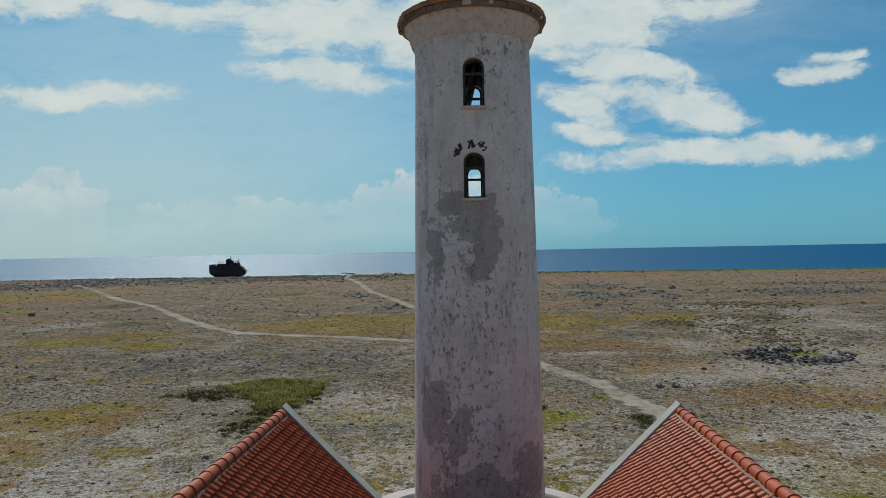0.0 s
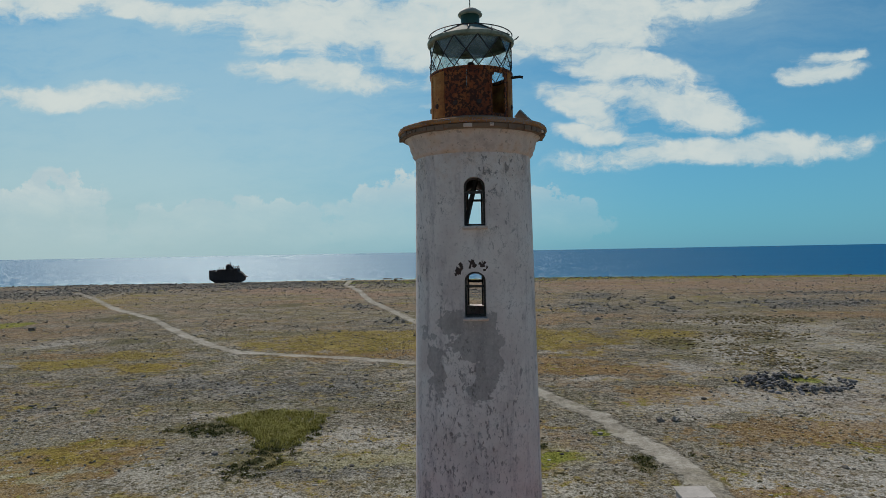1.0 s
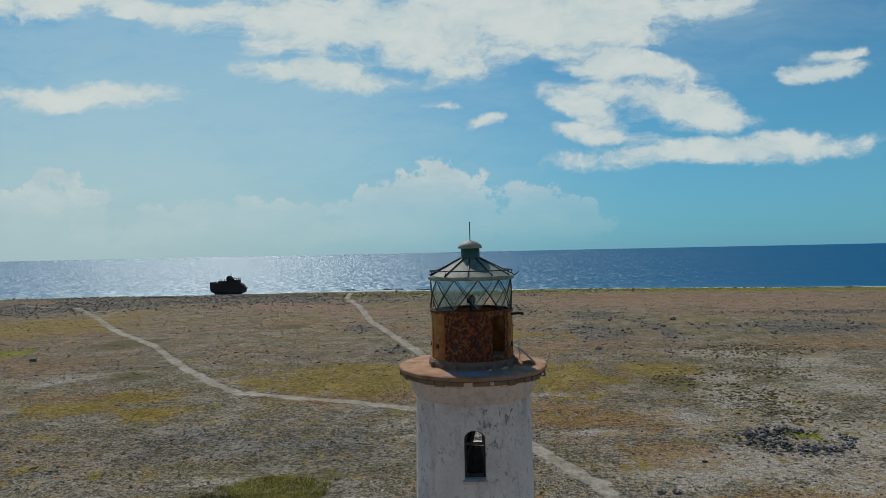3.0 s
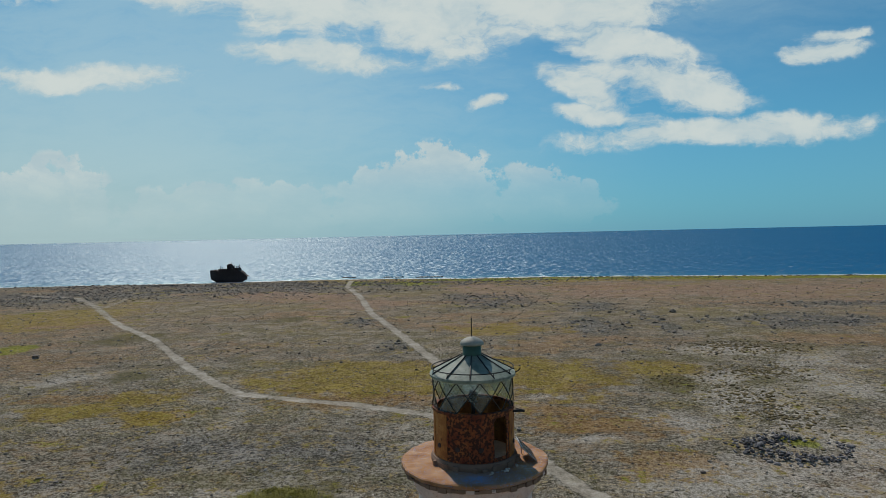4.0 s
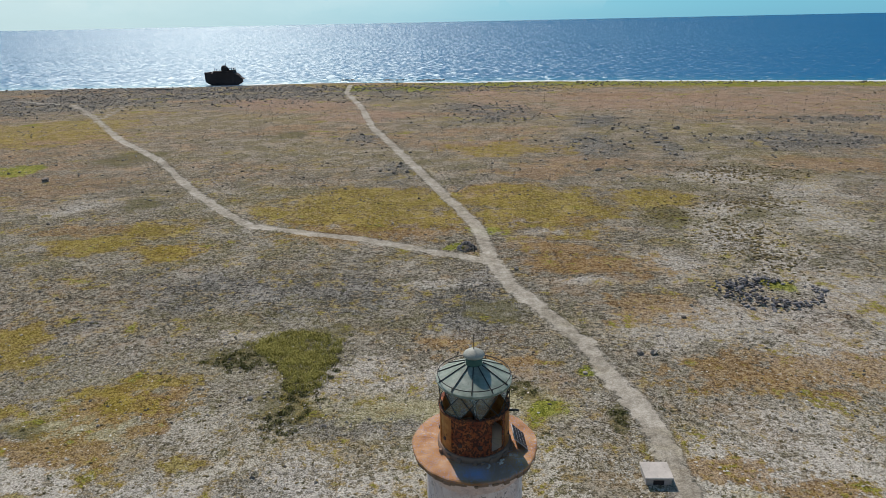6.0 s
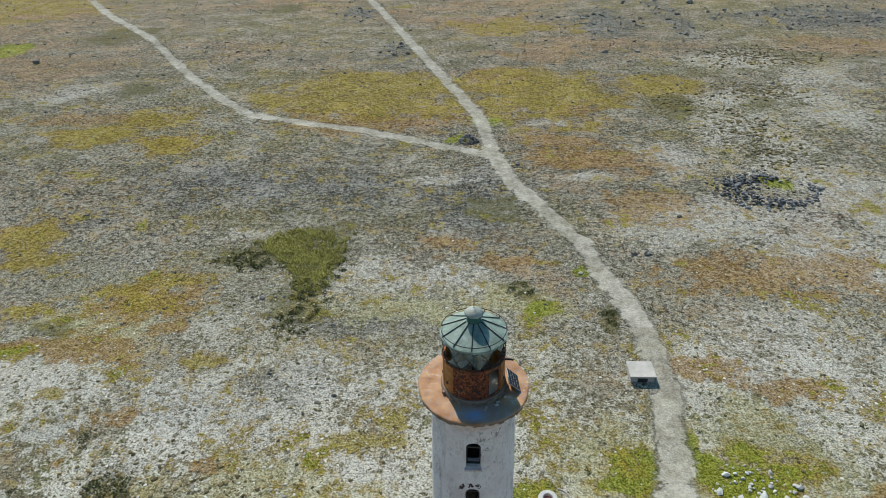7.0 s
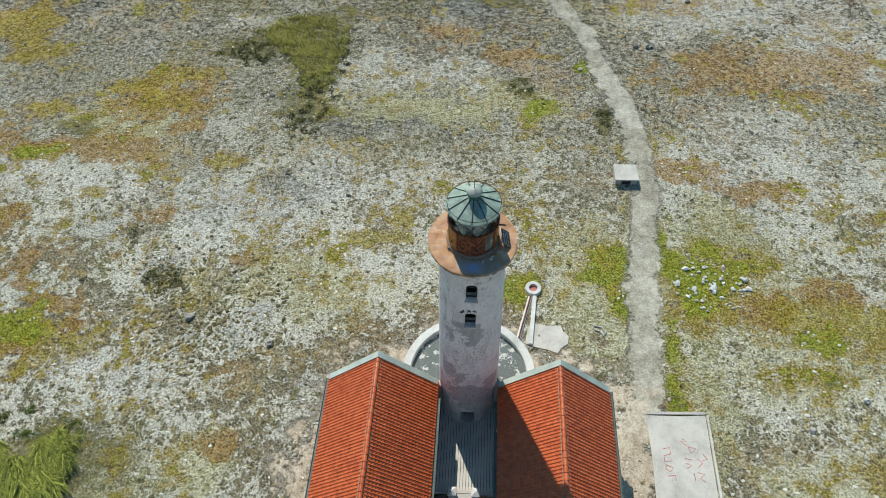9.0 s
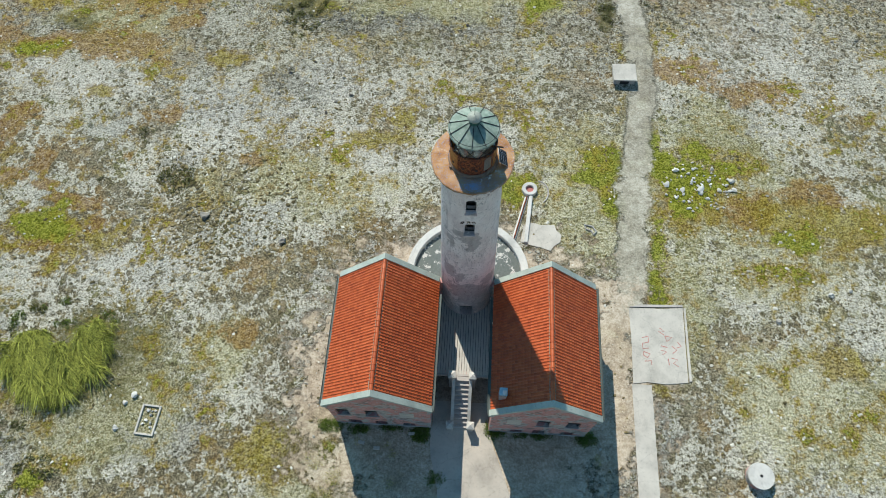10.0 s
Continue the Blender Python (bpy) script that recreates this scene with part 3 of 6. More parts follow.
def part(name, bm, mat, parent, label="", smooth=False):
    ob = new(name, mesh_of(bm, name, mat, smooth))
    ob.parent = parent
    return tagged(ob, label)


def thing(name, label, category, at=(0, 0, 0), group="", kind="", turn=0):
    ob = new(name)
    ob.empty_display_size = 0.2
    ob.matrix_basis = pose(*at, 0, 0, turn)
    return tagged(ob, label, category, group, kind)


def solid(name, bm, mat, label, category, at=(0, 0, 0), group="", kind="", turn=0, smooth=False):
    ob = new(name, mesh_of(bm, name, mat, smooth))
    ob.matrix_basis = pose(*at, 0, 0, turn)
    return tagged(ob, label, category, group, kind)


def add_box(bm, lo, hi, m=None, bevel=0.0):
    c = [(a + b) / 2 for a, b in zip(lo, hi)]
    s = [b - a for a, b in zip(lo, hi)]
    mm = Matrix.Translation(c) @ Matrix.Diagonal((*s, 1))
    if m is not None:
        mm = m @ mm
    r = bmesh.ops.create_cube(bm, size=1, matrix=mm)
    if bevel:
        es = list({e for v in r["verts"] for e in v.link_edges})
        bmesh.ops.bevel(bm, geom=es, offset=bevel, segments=1, affect="EDGES")
    return bm


def box(lo, hi, bevel=0.0, m=None):
    return add_box(bmesh.new(), lo, hi, m, bevel)


def lathe(profile, n=64, a0=0.0, a1=360.0, closed=False):
    """Turn a profile of (radius, z) about the z axis."""
    bm = bmesh.new()
    full = a1 - a0 >= 360
    k = n if full else n + 1
    rings = []
    for i in range(k):
        a = radians(a0 + (a1 - a0) * i / n)
        rings.append([bm.verts.new((r * math.cos(a), r * math.sin(a), z)) for r, z in profile])
    m = len(profile)
    for i in range(n):
        p, q = rings[i], rings[(i + 1) % k]
        for j in range(m if closed else m - 1):
            bm.faces.new((p[j], q[j], q[(j + 1) % m], p[(j + 1) % m]))
    if closed and not full:
        bm.faces.new(rings[0])
        bm.faces.new(list(reversed(rings[-1])))
    bmesh.ops.remove_doubles(bm, verts=bm.verts, dist=1e-5)
    bmesh.ops.recalc_face_normals(bm, faces=bm.faces)
    return bm


def tube(bm, points, r, n=6, ring=False):
    pts = [Vector(p) for p in points]
    rings = []
    for i, p in enumerate(pts):
        a = pts[i - 1] if (i > 0 or ring) else p
        b = pts[(i + 1) % len(pts)] if (i < len(pts) - 1 or ring) else p
        d = (b - a).normalized()
        u = d.cross(Vector((0, 0, 1)))
        u = u.normalized() if u.length > 1e-3 else Vector((1, 0, 0))
        v = d.cross(u)
        rings.append([bm.verts.new(p + r * (math.cos(2 * math.pi * k / n) * u + math.sin(2 * math.pi * k / n) * v)) for k in range(n)])
    for i in range(len(rings) if ring else len(rings) - 1):
        p, q = rings[i], rings[(i + 1) % len(rings)]
        for k in range(n):
            bm.faces.new((p[k], p[(k + 1) % n], q[(k + 1) % n], q[k]))
    if not ring:
        bm.faces.new(list(reversed(rings[0])))
        bm.faces.new(rings[-1])
    return bm


def prism(outline, y0, y1, axis="y"):
    """A flat outline of (a, b), pushed from y0 to y1 along an axis."""
    bm = bmesh.new()

    def at(a, b, k):
        return {"y": (a, k, b), "x": (k, a, b), "z": (a, b, k)}[axis]
    lo = [bm.verts.new(at(a, b, y0)) for a, b in outline]
    hi = [bm.verts.new(at(a, b, y1)) for a, b in outline]
    n = len(outline)
    bm.faces.new(lo)
    bm.faces.new(list(reversed(hi)))
    for i in range(n):
        bm.faces.new((lo[i], hi[i], hi[(i + 1) % n], lo[(i + 1) % n]))
    bmesh.ops.recalc_face_normals(bm, faces=bm.faces)
    return bm


def arch(x, half, z0, z1, rise, n=10):
    """An opening's outline with an arched head, from the sill z0 to the crown z1."""
    pts = [(x - half, z0), (x + half, z0)]
    for i in range(n + 1):
        a = math.pi * i / n
        pts.append((x + half * math.cos(a), z1 - rise + rise * math.sin(a)))
    return pts


def carve(bm, cutters):
    """The mesh of bm with the cutters taken out of it."""
    a = new("blank", mesh_of(bm, "blank", DARK))
    gone = [a]
    for c in cutters:
        b = new("cutter", mesh_of(c, "cutter", DARK))
        gone.append(b)
        k = a.modifiers.new("cut", "BOOLEAN")
        k.operation, k.solver, k.object = "DIFFERENCE", "EXACT", b
    bpy.context.view_layer.update()
    out = bmesh.new()
    ev = a.evaluated_get(bpy.context.evaluated_depsgraph_get())
    out.from_mesh(ev.data)
    for f in out.faces:
        f.material_index = 0
    for o in gone:
        d = o.data
        bpy.data.objects.remove(o)
        bpy.data.meshes.remove(d)
    return out


TABLES = {}


def value_noise(x, y, scale, seed):
    """Smooth noise from 0 to 1 on arrays of places."""
    if seed not in TABLES:
        TABLES[seed] = np.random.RandomState(seed).rand(128, 128)
    table = TABLES[seed]
    u, v = x / scale, y / scale
    i, j = np.floor(u).astype(int), np.floor(v).astype(int)
    f, g = u - i, v - j
    f, g = f * f * (3 - 2 * f), g * g * (3 - 2 * g)
    a, b = table[i % 128, j % 128], table[(i + 1) % 128, j % 128]
    c, d = table[i % 128, (j + 1) % 128], table[(i + 1) % 128, (j + 1) % 128]
    return (a * (1 - f) + b * f) * (1 - g) + (c * (1 - f) + d * f) * g


def fractal(x, y, scale, seed, octaves=4):
    s, w, t = 0, 1.0, 0
    for k in range(octaves):
        s = s + w * value_noise(x, y, scale / 2 ** k, seed + k)
        t, w = t + w, w * 0.55
    return s / t


# ---- ground and sea ----
PATCHES = {  # middle x, y, half width, half depth of the patches that can be told apart
    "green": [(16.1, 10.3, 2.8, 2.4), (9.4, 10.8, 1.8, 1.4), (10.2, 8.2, 0.9, 2.6), (13.4, 4.4, 0.8, 2.9), (12.9, 1.4, 0.5, 2.4), (13.5, 13.2, 0.6, 3.1), (-8.0, -8.6, 1.4, 1.0), (-7.8, -11.0, 1.0, 1.0), (3.2, 8.8, 1.2, 1.3), (-30.6, 3.9, 2.4, 1.5),
              (-25.7, -13.4, 1.0, 0.8), (5.5, 28.1, 1.4, 1.0), (0.5, 72.1, 2.0, 1.9), (-52.9, 277.0, 7.9, 9.0), (-33.5, 273.6, 15.4, 7.0), (-98.8, 113.5, 4.2, 5.0), (-2.9, 66.7, 1.4, 1.9), (33.7, 52.5, 1.5, 1.7), (1.9, -9.0, 0.4, 1.3), (23.6, 5.4, 1.5, 0.8), (9.4, 33.6, 0.7, 0.9), (-37.4, 20.5, 1.8, 0.6)],
    "yellow": [(22.9, 7.2, 2.4, 1.3), (26.9, 7.0, 2.6, 1.3), (-35.6, 10.0, 0.9, 0.6), (-37.4, 20.5, 2.6, 0.9), (-21.1, 20.0, 1.3, 0.8), (-30.3, 16.3, 1.2, 0.5), (-11.5, -10.8, 1.6, 1.5), (-5.7, 14.6, 0.9, 0.9), (-6.9, 12.8, 1.8, 0.6), (24.7, -3.4, 1.2, 1.0), (-26.5, 31.0, 3.0, 1.1), (-43.2, 34.1, 2.8, 1.6), (13.0, -5.9, 1.1, 0.8)],
    "yellow ": [(-45.7, 38.6, 3.2, 3.4), (-22.1, 81.2, 13.5, 6.4), (-18.6, 90.4, 12.0, 7.0), (9.2, 86.5, 11.5, 10.0), (-55.0, 66.8, 4.8, 2.8), (-48.3, 73.8, 4.2, 4.1), (-127.2, 168.7, 18.0, 25.0), (-42.7, 63.6, 3.9, 2.8), (6.8, 134.1, 10.5, 7.3), (28.4, 90.6, 4.6, 4.6), (121.3, 275.0, 120.0, 10.0), (-20, 296, 60, 9)],
    "yellow  ": [(-29.5, 3.0, 3.4, 1.6), (16.9, 9.2, 3.0, 2.4), (-27.9, 27.3, 2.2, 1.4), (-31.5, 29.0, 2.0, 1.2), (-39.0, 26.0, 2.0, 1.2)],
    "rust": [(20.1, 7.9, 1.9, 1.6), (-15.1, -3.5, 1.5, 0.8), (-29.4, 6.0, 1.7, 0.6), (-27.3, 4.5, 0.8, 1.0), (-31.1, 2.2, 1.9, 0.5), (-36.2, 21.4, 3.0, 1.0), (-27.3, 21.8, 2.0, 1.0), (-24.8, 23.7, 1.8, 0.9), (-36.0, 12.4, 1.8, 2.0), (-32.9, 9.5, 1.2, 0.8), (-34.6, 8.1, 1.1, 0.6), (-24.4, 14.1, 1.5, 1.0), (15.7, 58.7, 7.5, 3.3), (32.1, 33.6, 4.2, 3.4), (23.3, 34.2, 6.1, 2.8), (18.2, 47.2, 5.2, 3.3), (10.9, 65.7, 5.1, 2.5), (14.5, 78.6, 3.3, 2.4)],
    "rust ": [(99.8, 222.2, 68.7, 32.5), (4.5, 239.2, 19.6, 16.3), (-74.0, 221.0, 20.0, 24.0), (-37.9, 191.5, 12.0, 15.0), (70.7, 114.6, 11.7, 6.6), (10.3, 110.5, 6.5, 5.5), (2.9, 138.5, 12.1, 8.8), (46.0, 213.0, 17.0, 18.0), (-17.0, 72.3, 13.1, 4.5), (-41.8, 64.0, 4.0, 3.0), (-59.8, 72.8, 7.8, 2.4), (1.3, 94.1, 5.6, 6.1)],
    "rust  ": [(-16.8, 10.2, 1.0, 0.6), (-32.1, 7.4, 0.8, 0.5), (-26.8, 10.3, 0.6, 0.5), (-40.3, 22.0, 1.9, 1.3), (16.6, 20.1, 2.7, 1.5), (20.9, 18.9, 2.7, 1.4), (-27.9, 27.3, 4.5, 2.6), (-30.0, 21.2, 3.8, 1.8), (24.5, 9.2, 2.4, 1.0), (12.2, 0.6, 1.2, 0.4), (-4.0, 38.0, 3.0, 1.6), (2.0, 35.0, 2.5, 1.2)],
    "pale": [(-36.7, 18.5, 5.8, 1.8), (-30.5, 16.9, 6.2, 1.5), (-27.9, 19.5, 3.4, 1.8), (-11.8, 10.0, 6.4, 4.5), (22.6, -5.0, 5.7, 5.8), (21.5, 3.2, 3.5, 2.6), (-24.2, 1.2, 4.8, 2.2), (25.0, 19.8, 6.7, 4.0), (-8.0, 18.0, 5.4, 3.7), (23.7, 21.9, 7.6, 6.4), (-16.8, 12.4, 6.7, 4.4), (-7.6, 32.3, 8.0, 3.3), (-22.0, 39.5, 5.0, 1.2)],
    "pale ": [(34.4, 73.0, 5.1, 9.6), (38.7, 84.5, 6.0, 5.0), (-68.8, 86.5, 7.4, 5.0), (44.4, 104.7, 9.3, 7.0), (39.8, 68.0, 4.2, 9.0), (51.0, 80.0, 8.0, 12.0), (57.0, 95.0, 9.0, 7.0), (21.0, -9.5, 6.0, 4.0), (27.0, -12.0, 5.0, 4.0), (9.0, 72.0, 5.0, 1.8), (23.0, 43.0, 12.0, 7.0), (33.0, 37.0, 8.0, 6.0), (24.0, 60.0, 8.0, 6.0), (40.0, 50.0, 8.0, 9.0), (12.0, 54.0, 4.5, 1.6), (-4.0, 53.0, 6.0, 1.4), (18.0, 41.0, 5.0, 1.5), (-60.0, 47.0, 4.0, 1.5)],
    "dark": [(-19.6, -9.9, 4.3, 2.7), (-21.7, -4.6, 2.0, 2.6), (-26.7, -10.4, 2.4, 2.2), (-21.8, 9.2, 1.9, 1.6), (-34.8, 23.2, 2.3, 1.2), (-18.9, 15.2, 4.6, 1.5), (-13.5, 17.2, 3.8, 2.4), (-7.3, 25.2, 6.7, 1.6), (-28.4, 50.9, 11.0, 5.6), (-16.3, 50.4, 6.4, 6.6), (-0.7, 48.0, 5.4, 6.4), (-40.2, 43.3, 1.9, 2.5), (-150.9, 284.6, 5.9, 8.0), (4.2, 194.0, 14.0, 19.0)],
    "dark ": [(78.1, 142.4, 18.0, 10.0), (43.2, 146.0, 2.6, 22.0), (26.9, 136.4, 7.7, 14.0), (33.8, 176.4, 7.0, 10.0), (-108.0, 262.0, 62.0, 32.0), (-165.3, 240.0, 40.0, 26.0), (-38.0, 276.0, 50.0, 18.0), (-16.4, 112.8, 3.6, 7.2), (-29.6, 153.2, 4.6, 7.3), (-70, 286, 190, 14), (110, 176, 30, 5), (-3, 268, 24, 9)],
    "turf": [(20.0, 6.5, 11.0, 5.0), (9.0, 8.0, 4.0, 5.0), (13.0, 1.0, 4.0, 4.0), (-11.5, 8.3, 5.6, 2.4), (17.0, 14.0, 4.0, 3.0), (-24.0, -8.0, 5.0, 4.0), (-16.0, -4.8, 2.4, 1.6), (24.0, -6.0, 6.0, 4.0), (-9.0, -13.0, 3.0, 3.0), (-30.0, 25.0, 6.0, 4.0), (-6.0, 27.0, 6.0, 1.6), (3.0, 29.0, 4.0, 2.0)],
    "veg": [(-16.9, 36.1, 3.6, 3.6), (-21.7, 35.3, 2.8, 2.0), (-15.0, 28.0, 2.0, 4.1), (3.7, 30.5, 1.2, 1.3), (10.7, 26.4, 0.7, 1.9), (-26.5, -5.2, 4.2, 3.6), (28.6, 80.4, 2.8, 4.4), (42.9, 81.6, 3.4, 3.0), (-79.2, 127.5, 6.4, 6.8), (-51.0, 155.8, 5.1, 5.1), (-57.0, 85.5, 3.7, 3.8), (-34.8, 23.2, 2.0, 1.1), (1.5, 45.5, 4.0, 2.4)],
}
TRACKS = [
    (1.75, [(-61.5, 297.4), (-56.5, 262.0), (-42.2, 216.1), (-30.4, 167.7), (-20.1, 136.9), (-12.4, 112.6), (-5.6, 91.4), (-0.2, 74.6), (1.6, 61.0), (3.6, 52.5), (7.0, 45.5), (9.9, 38.6), (11.2, 32.5), (12.9, 26.8), (13.3, 22.4), (13.4, 18.6), (12.8, 15.2), (12.1, 11.0), (11.6, 6.2), (11.4, 2.6), (11.1, -0.5)]),
    (1.55, [(-191.5, 247.7), (-155.9, 229.7), (-129.9, 197.9), (-96.7, 152.9), (-71.9, 124.4), (-52.7, 96.9), (-41.5, 83.1), (-34.7, 75.7), (-25.1, 72.1), (-16.4, 69.3), (-8.1, 65.1), (0.9, 60.5)]),
    (0.95, [(-123.8, 191.8), (-127.3, 204.9), (-134.5, 227.1)]),
]
SEA_Z = -0.6


def coast(x):
    return 303 + 9 * np.exp(-((x + 72) / 40.0) ** 2) - 0.165 * np.clip(x - 20, 0, 260) - 0.05 * np.clip(-110 - x, 0, 400) + 3.0 * (fractal(x, x * 0 + 7, 40, 11) - 0.5)


def land_z(x, y):
    """The lie of the land: level, a little lower in front of the houses, falling to the sea."""
    s = np.clip((-2.0 - y) / 6.0, 0, 1)
    z = -0.42 * s * s * (3 - 2 * s) * np.clip((10.2 - np.abs(x)) / 1.6, 0, 1)
    edge = coast(x)
    d = np.clip((y - edge + 4) / 14.0, 0, 1)
    z = z - 2.6 * d * d * (3 - 2 * d)
    roll = (fractal(x, y, 60, 21) - 0.5) * 0.5 * np.clip((np.hypot(x, y) - 40) / 60, 0, 1)
    fine = (fractal(x, y, 1.6, 31) - 0.5) * 0.05 * np.clip((np.hypot(x - 0, (y + 4) * 0.8) - 11) / 4, 0, 1)
    return z + roll + fine


def spread(a, b, step, lo, hi, grow_lo, grow_hi):
    """Places from a to b at one step, widening outward to lo and hi."""
    v = list(np.arange(a, b + 1e-6, step))
    s, p = step, v[-1]
    while p < hi:
        s *= grow_hi
        p += s
        v.append(p)
    s, p = step, a
    while p > lo:
        s *= grow_lo
        p -= s
        v.insert(0, p)
    return np.array(v)


def sheet(name, xs, ys, zf, mat, attrs, label, category):
    X, Y = np.meshgrid(xs, ys)
    x, y = X.ravel(), Y.ravel()
    co = np.column_stack([x, y, zf(x, y)])
    nx, ny = len(xs), len(ys)
    i = (np.arange(ny - 1)[:, None] * nx + np.arange(nx - 1)[None, :]).ravel()
    quads = np.column_stack([i, i + 1, i + 1 + nx, i + nx])
    me = bpy.data.meshes.new(name)
    me.from_pydata(co, [], quads)
    for key, values in attrs(x, y).items():
        me.attributes.new(key, "FLOAT", "POINT").data.foreach_set("value", np.asarray(values, dtype=np.float32))
    me.materials.append(mat)
    me.shade_smooth()
    return tagged(new(name, me), label, category, kind="structure")


def ground_masks(x, y):
    out = {}
    fields = [(k, fractal(x, y, k, 51 + int(k)) - 0.5, fractal(x, y, k, 151 + int(k)) - 0.5) for k in (2.5, 7.0, 24.0)]
    for key, ells in PATCHES.items():
        m = np.zeros_like(x)
        for cx, cy, rx, ry in ells:
            k, wx, wy = min(fields, key=lambda q: abs(math.log(q[0] / (1.2 * min(rx, ry)))))
            d = np.hypot((x - cx) / rx + 2.0 * wx, (y - cy) / ry + 2.0 * wy)
            m = np.maximum(m, np.clip(1.25 - 0.75 * d, 0, 1))
        key = key.strip()
        out[key] = np.maximum(out[key], m) if key in out else m
    inland = coast(x) - y
    out["green"] = np.maximum(out["green"], np.clip(1.8 - np.abs(inland - 10) / 9, 0, 1.3) * np.clip((x + 60) / 90, 0, 1))
    t = np.zeros_like(x)
    for width, pts in TRACKS:
        for (ax, ay), (bx, by) in zip(pts, pts[1:]):
            L2 = (bx - ax) ** 2 + (by - ay) ** 2
            k = np.clip(((x - ax) * (bx - ax) + (y - ay) * (by - ay)) / L2, 0, 1)
            d = np.hypot(x - ax - k * (bx - ax), y - ay - k * (by - ay))
            t = np.maximum(t, np.clip(1.0 - d / width, 0, 1))
    out["track"] = t
    out["yard"] = np.clip(1.70 - np.hypot((x - 0.8) / 9.8, (y + 5.6) / 8.8), 0, 1)
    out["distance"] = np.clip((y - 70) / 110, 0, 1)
    out["far"] = np.clip((y - 6) / 38, 0, 1)
    return out


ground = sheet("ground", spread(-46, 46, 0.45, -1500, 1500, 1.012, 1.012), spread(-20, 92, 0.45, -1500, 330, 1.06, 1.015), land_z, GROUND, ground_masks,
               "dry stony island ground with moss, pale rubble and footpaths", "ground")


def shore_masks(x, y):
    d = y - coast(x)
    return {"shore": np.clip(1 - d / 45, 0, 1) ** 2 * 0.8, "foam": 1.7 * np.clip(1 - np.abs(d - 5) / 7, 0, 1) * np.clip((x + 90) / 160, 0.45, 1) + 0.25 * np.clip(1 - np.abs(d - 20) / 10, 0, 1)}


sea = sheet("sea", spread(-200, 200, 4, -4500, 4500, 1.12, 1.12), spread(270, 380, 3, 230, 4900, 1.1, 1.10), lambda x, y: x * 0 + SEA_Z, SEA, shore_masks,
            "blue open sea with sun glitter and small waves", "sea")


# ---- lighthouse ----
DECK_Z, ROOF_Z = 1.5, 4.15


def tower_r(z):
    return 1.455 + (16.3 - z) * 0.0177


def wall_arc(r0, r1, z0, z1, a0, a1, n=6, bulge=0.0):
    """A curved plate between two radii, two heights and two angles (degrees from +x)."""
    return lathe([(r0, z0), (r1, z0), (r1, z1), (r0, z1)], n, a0, a1, closed=True)


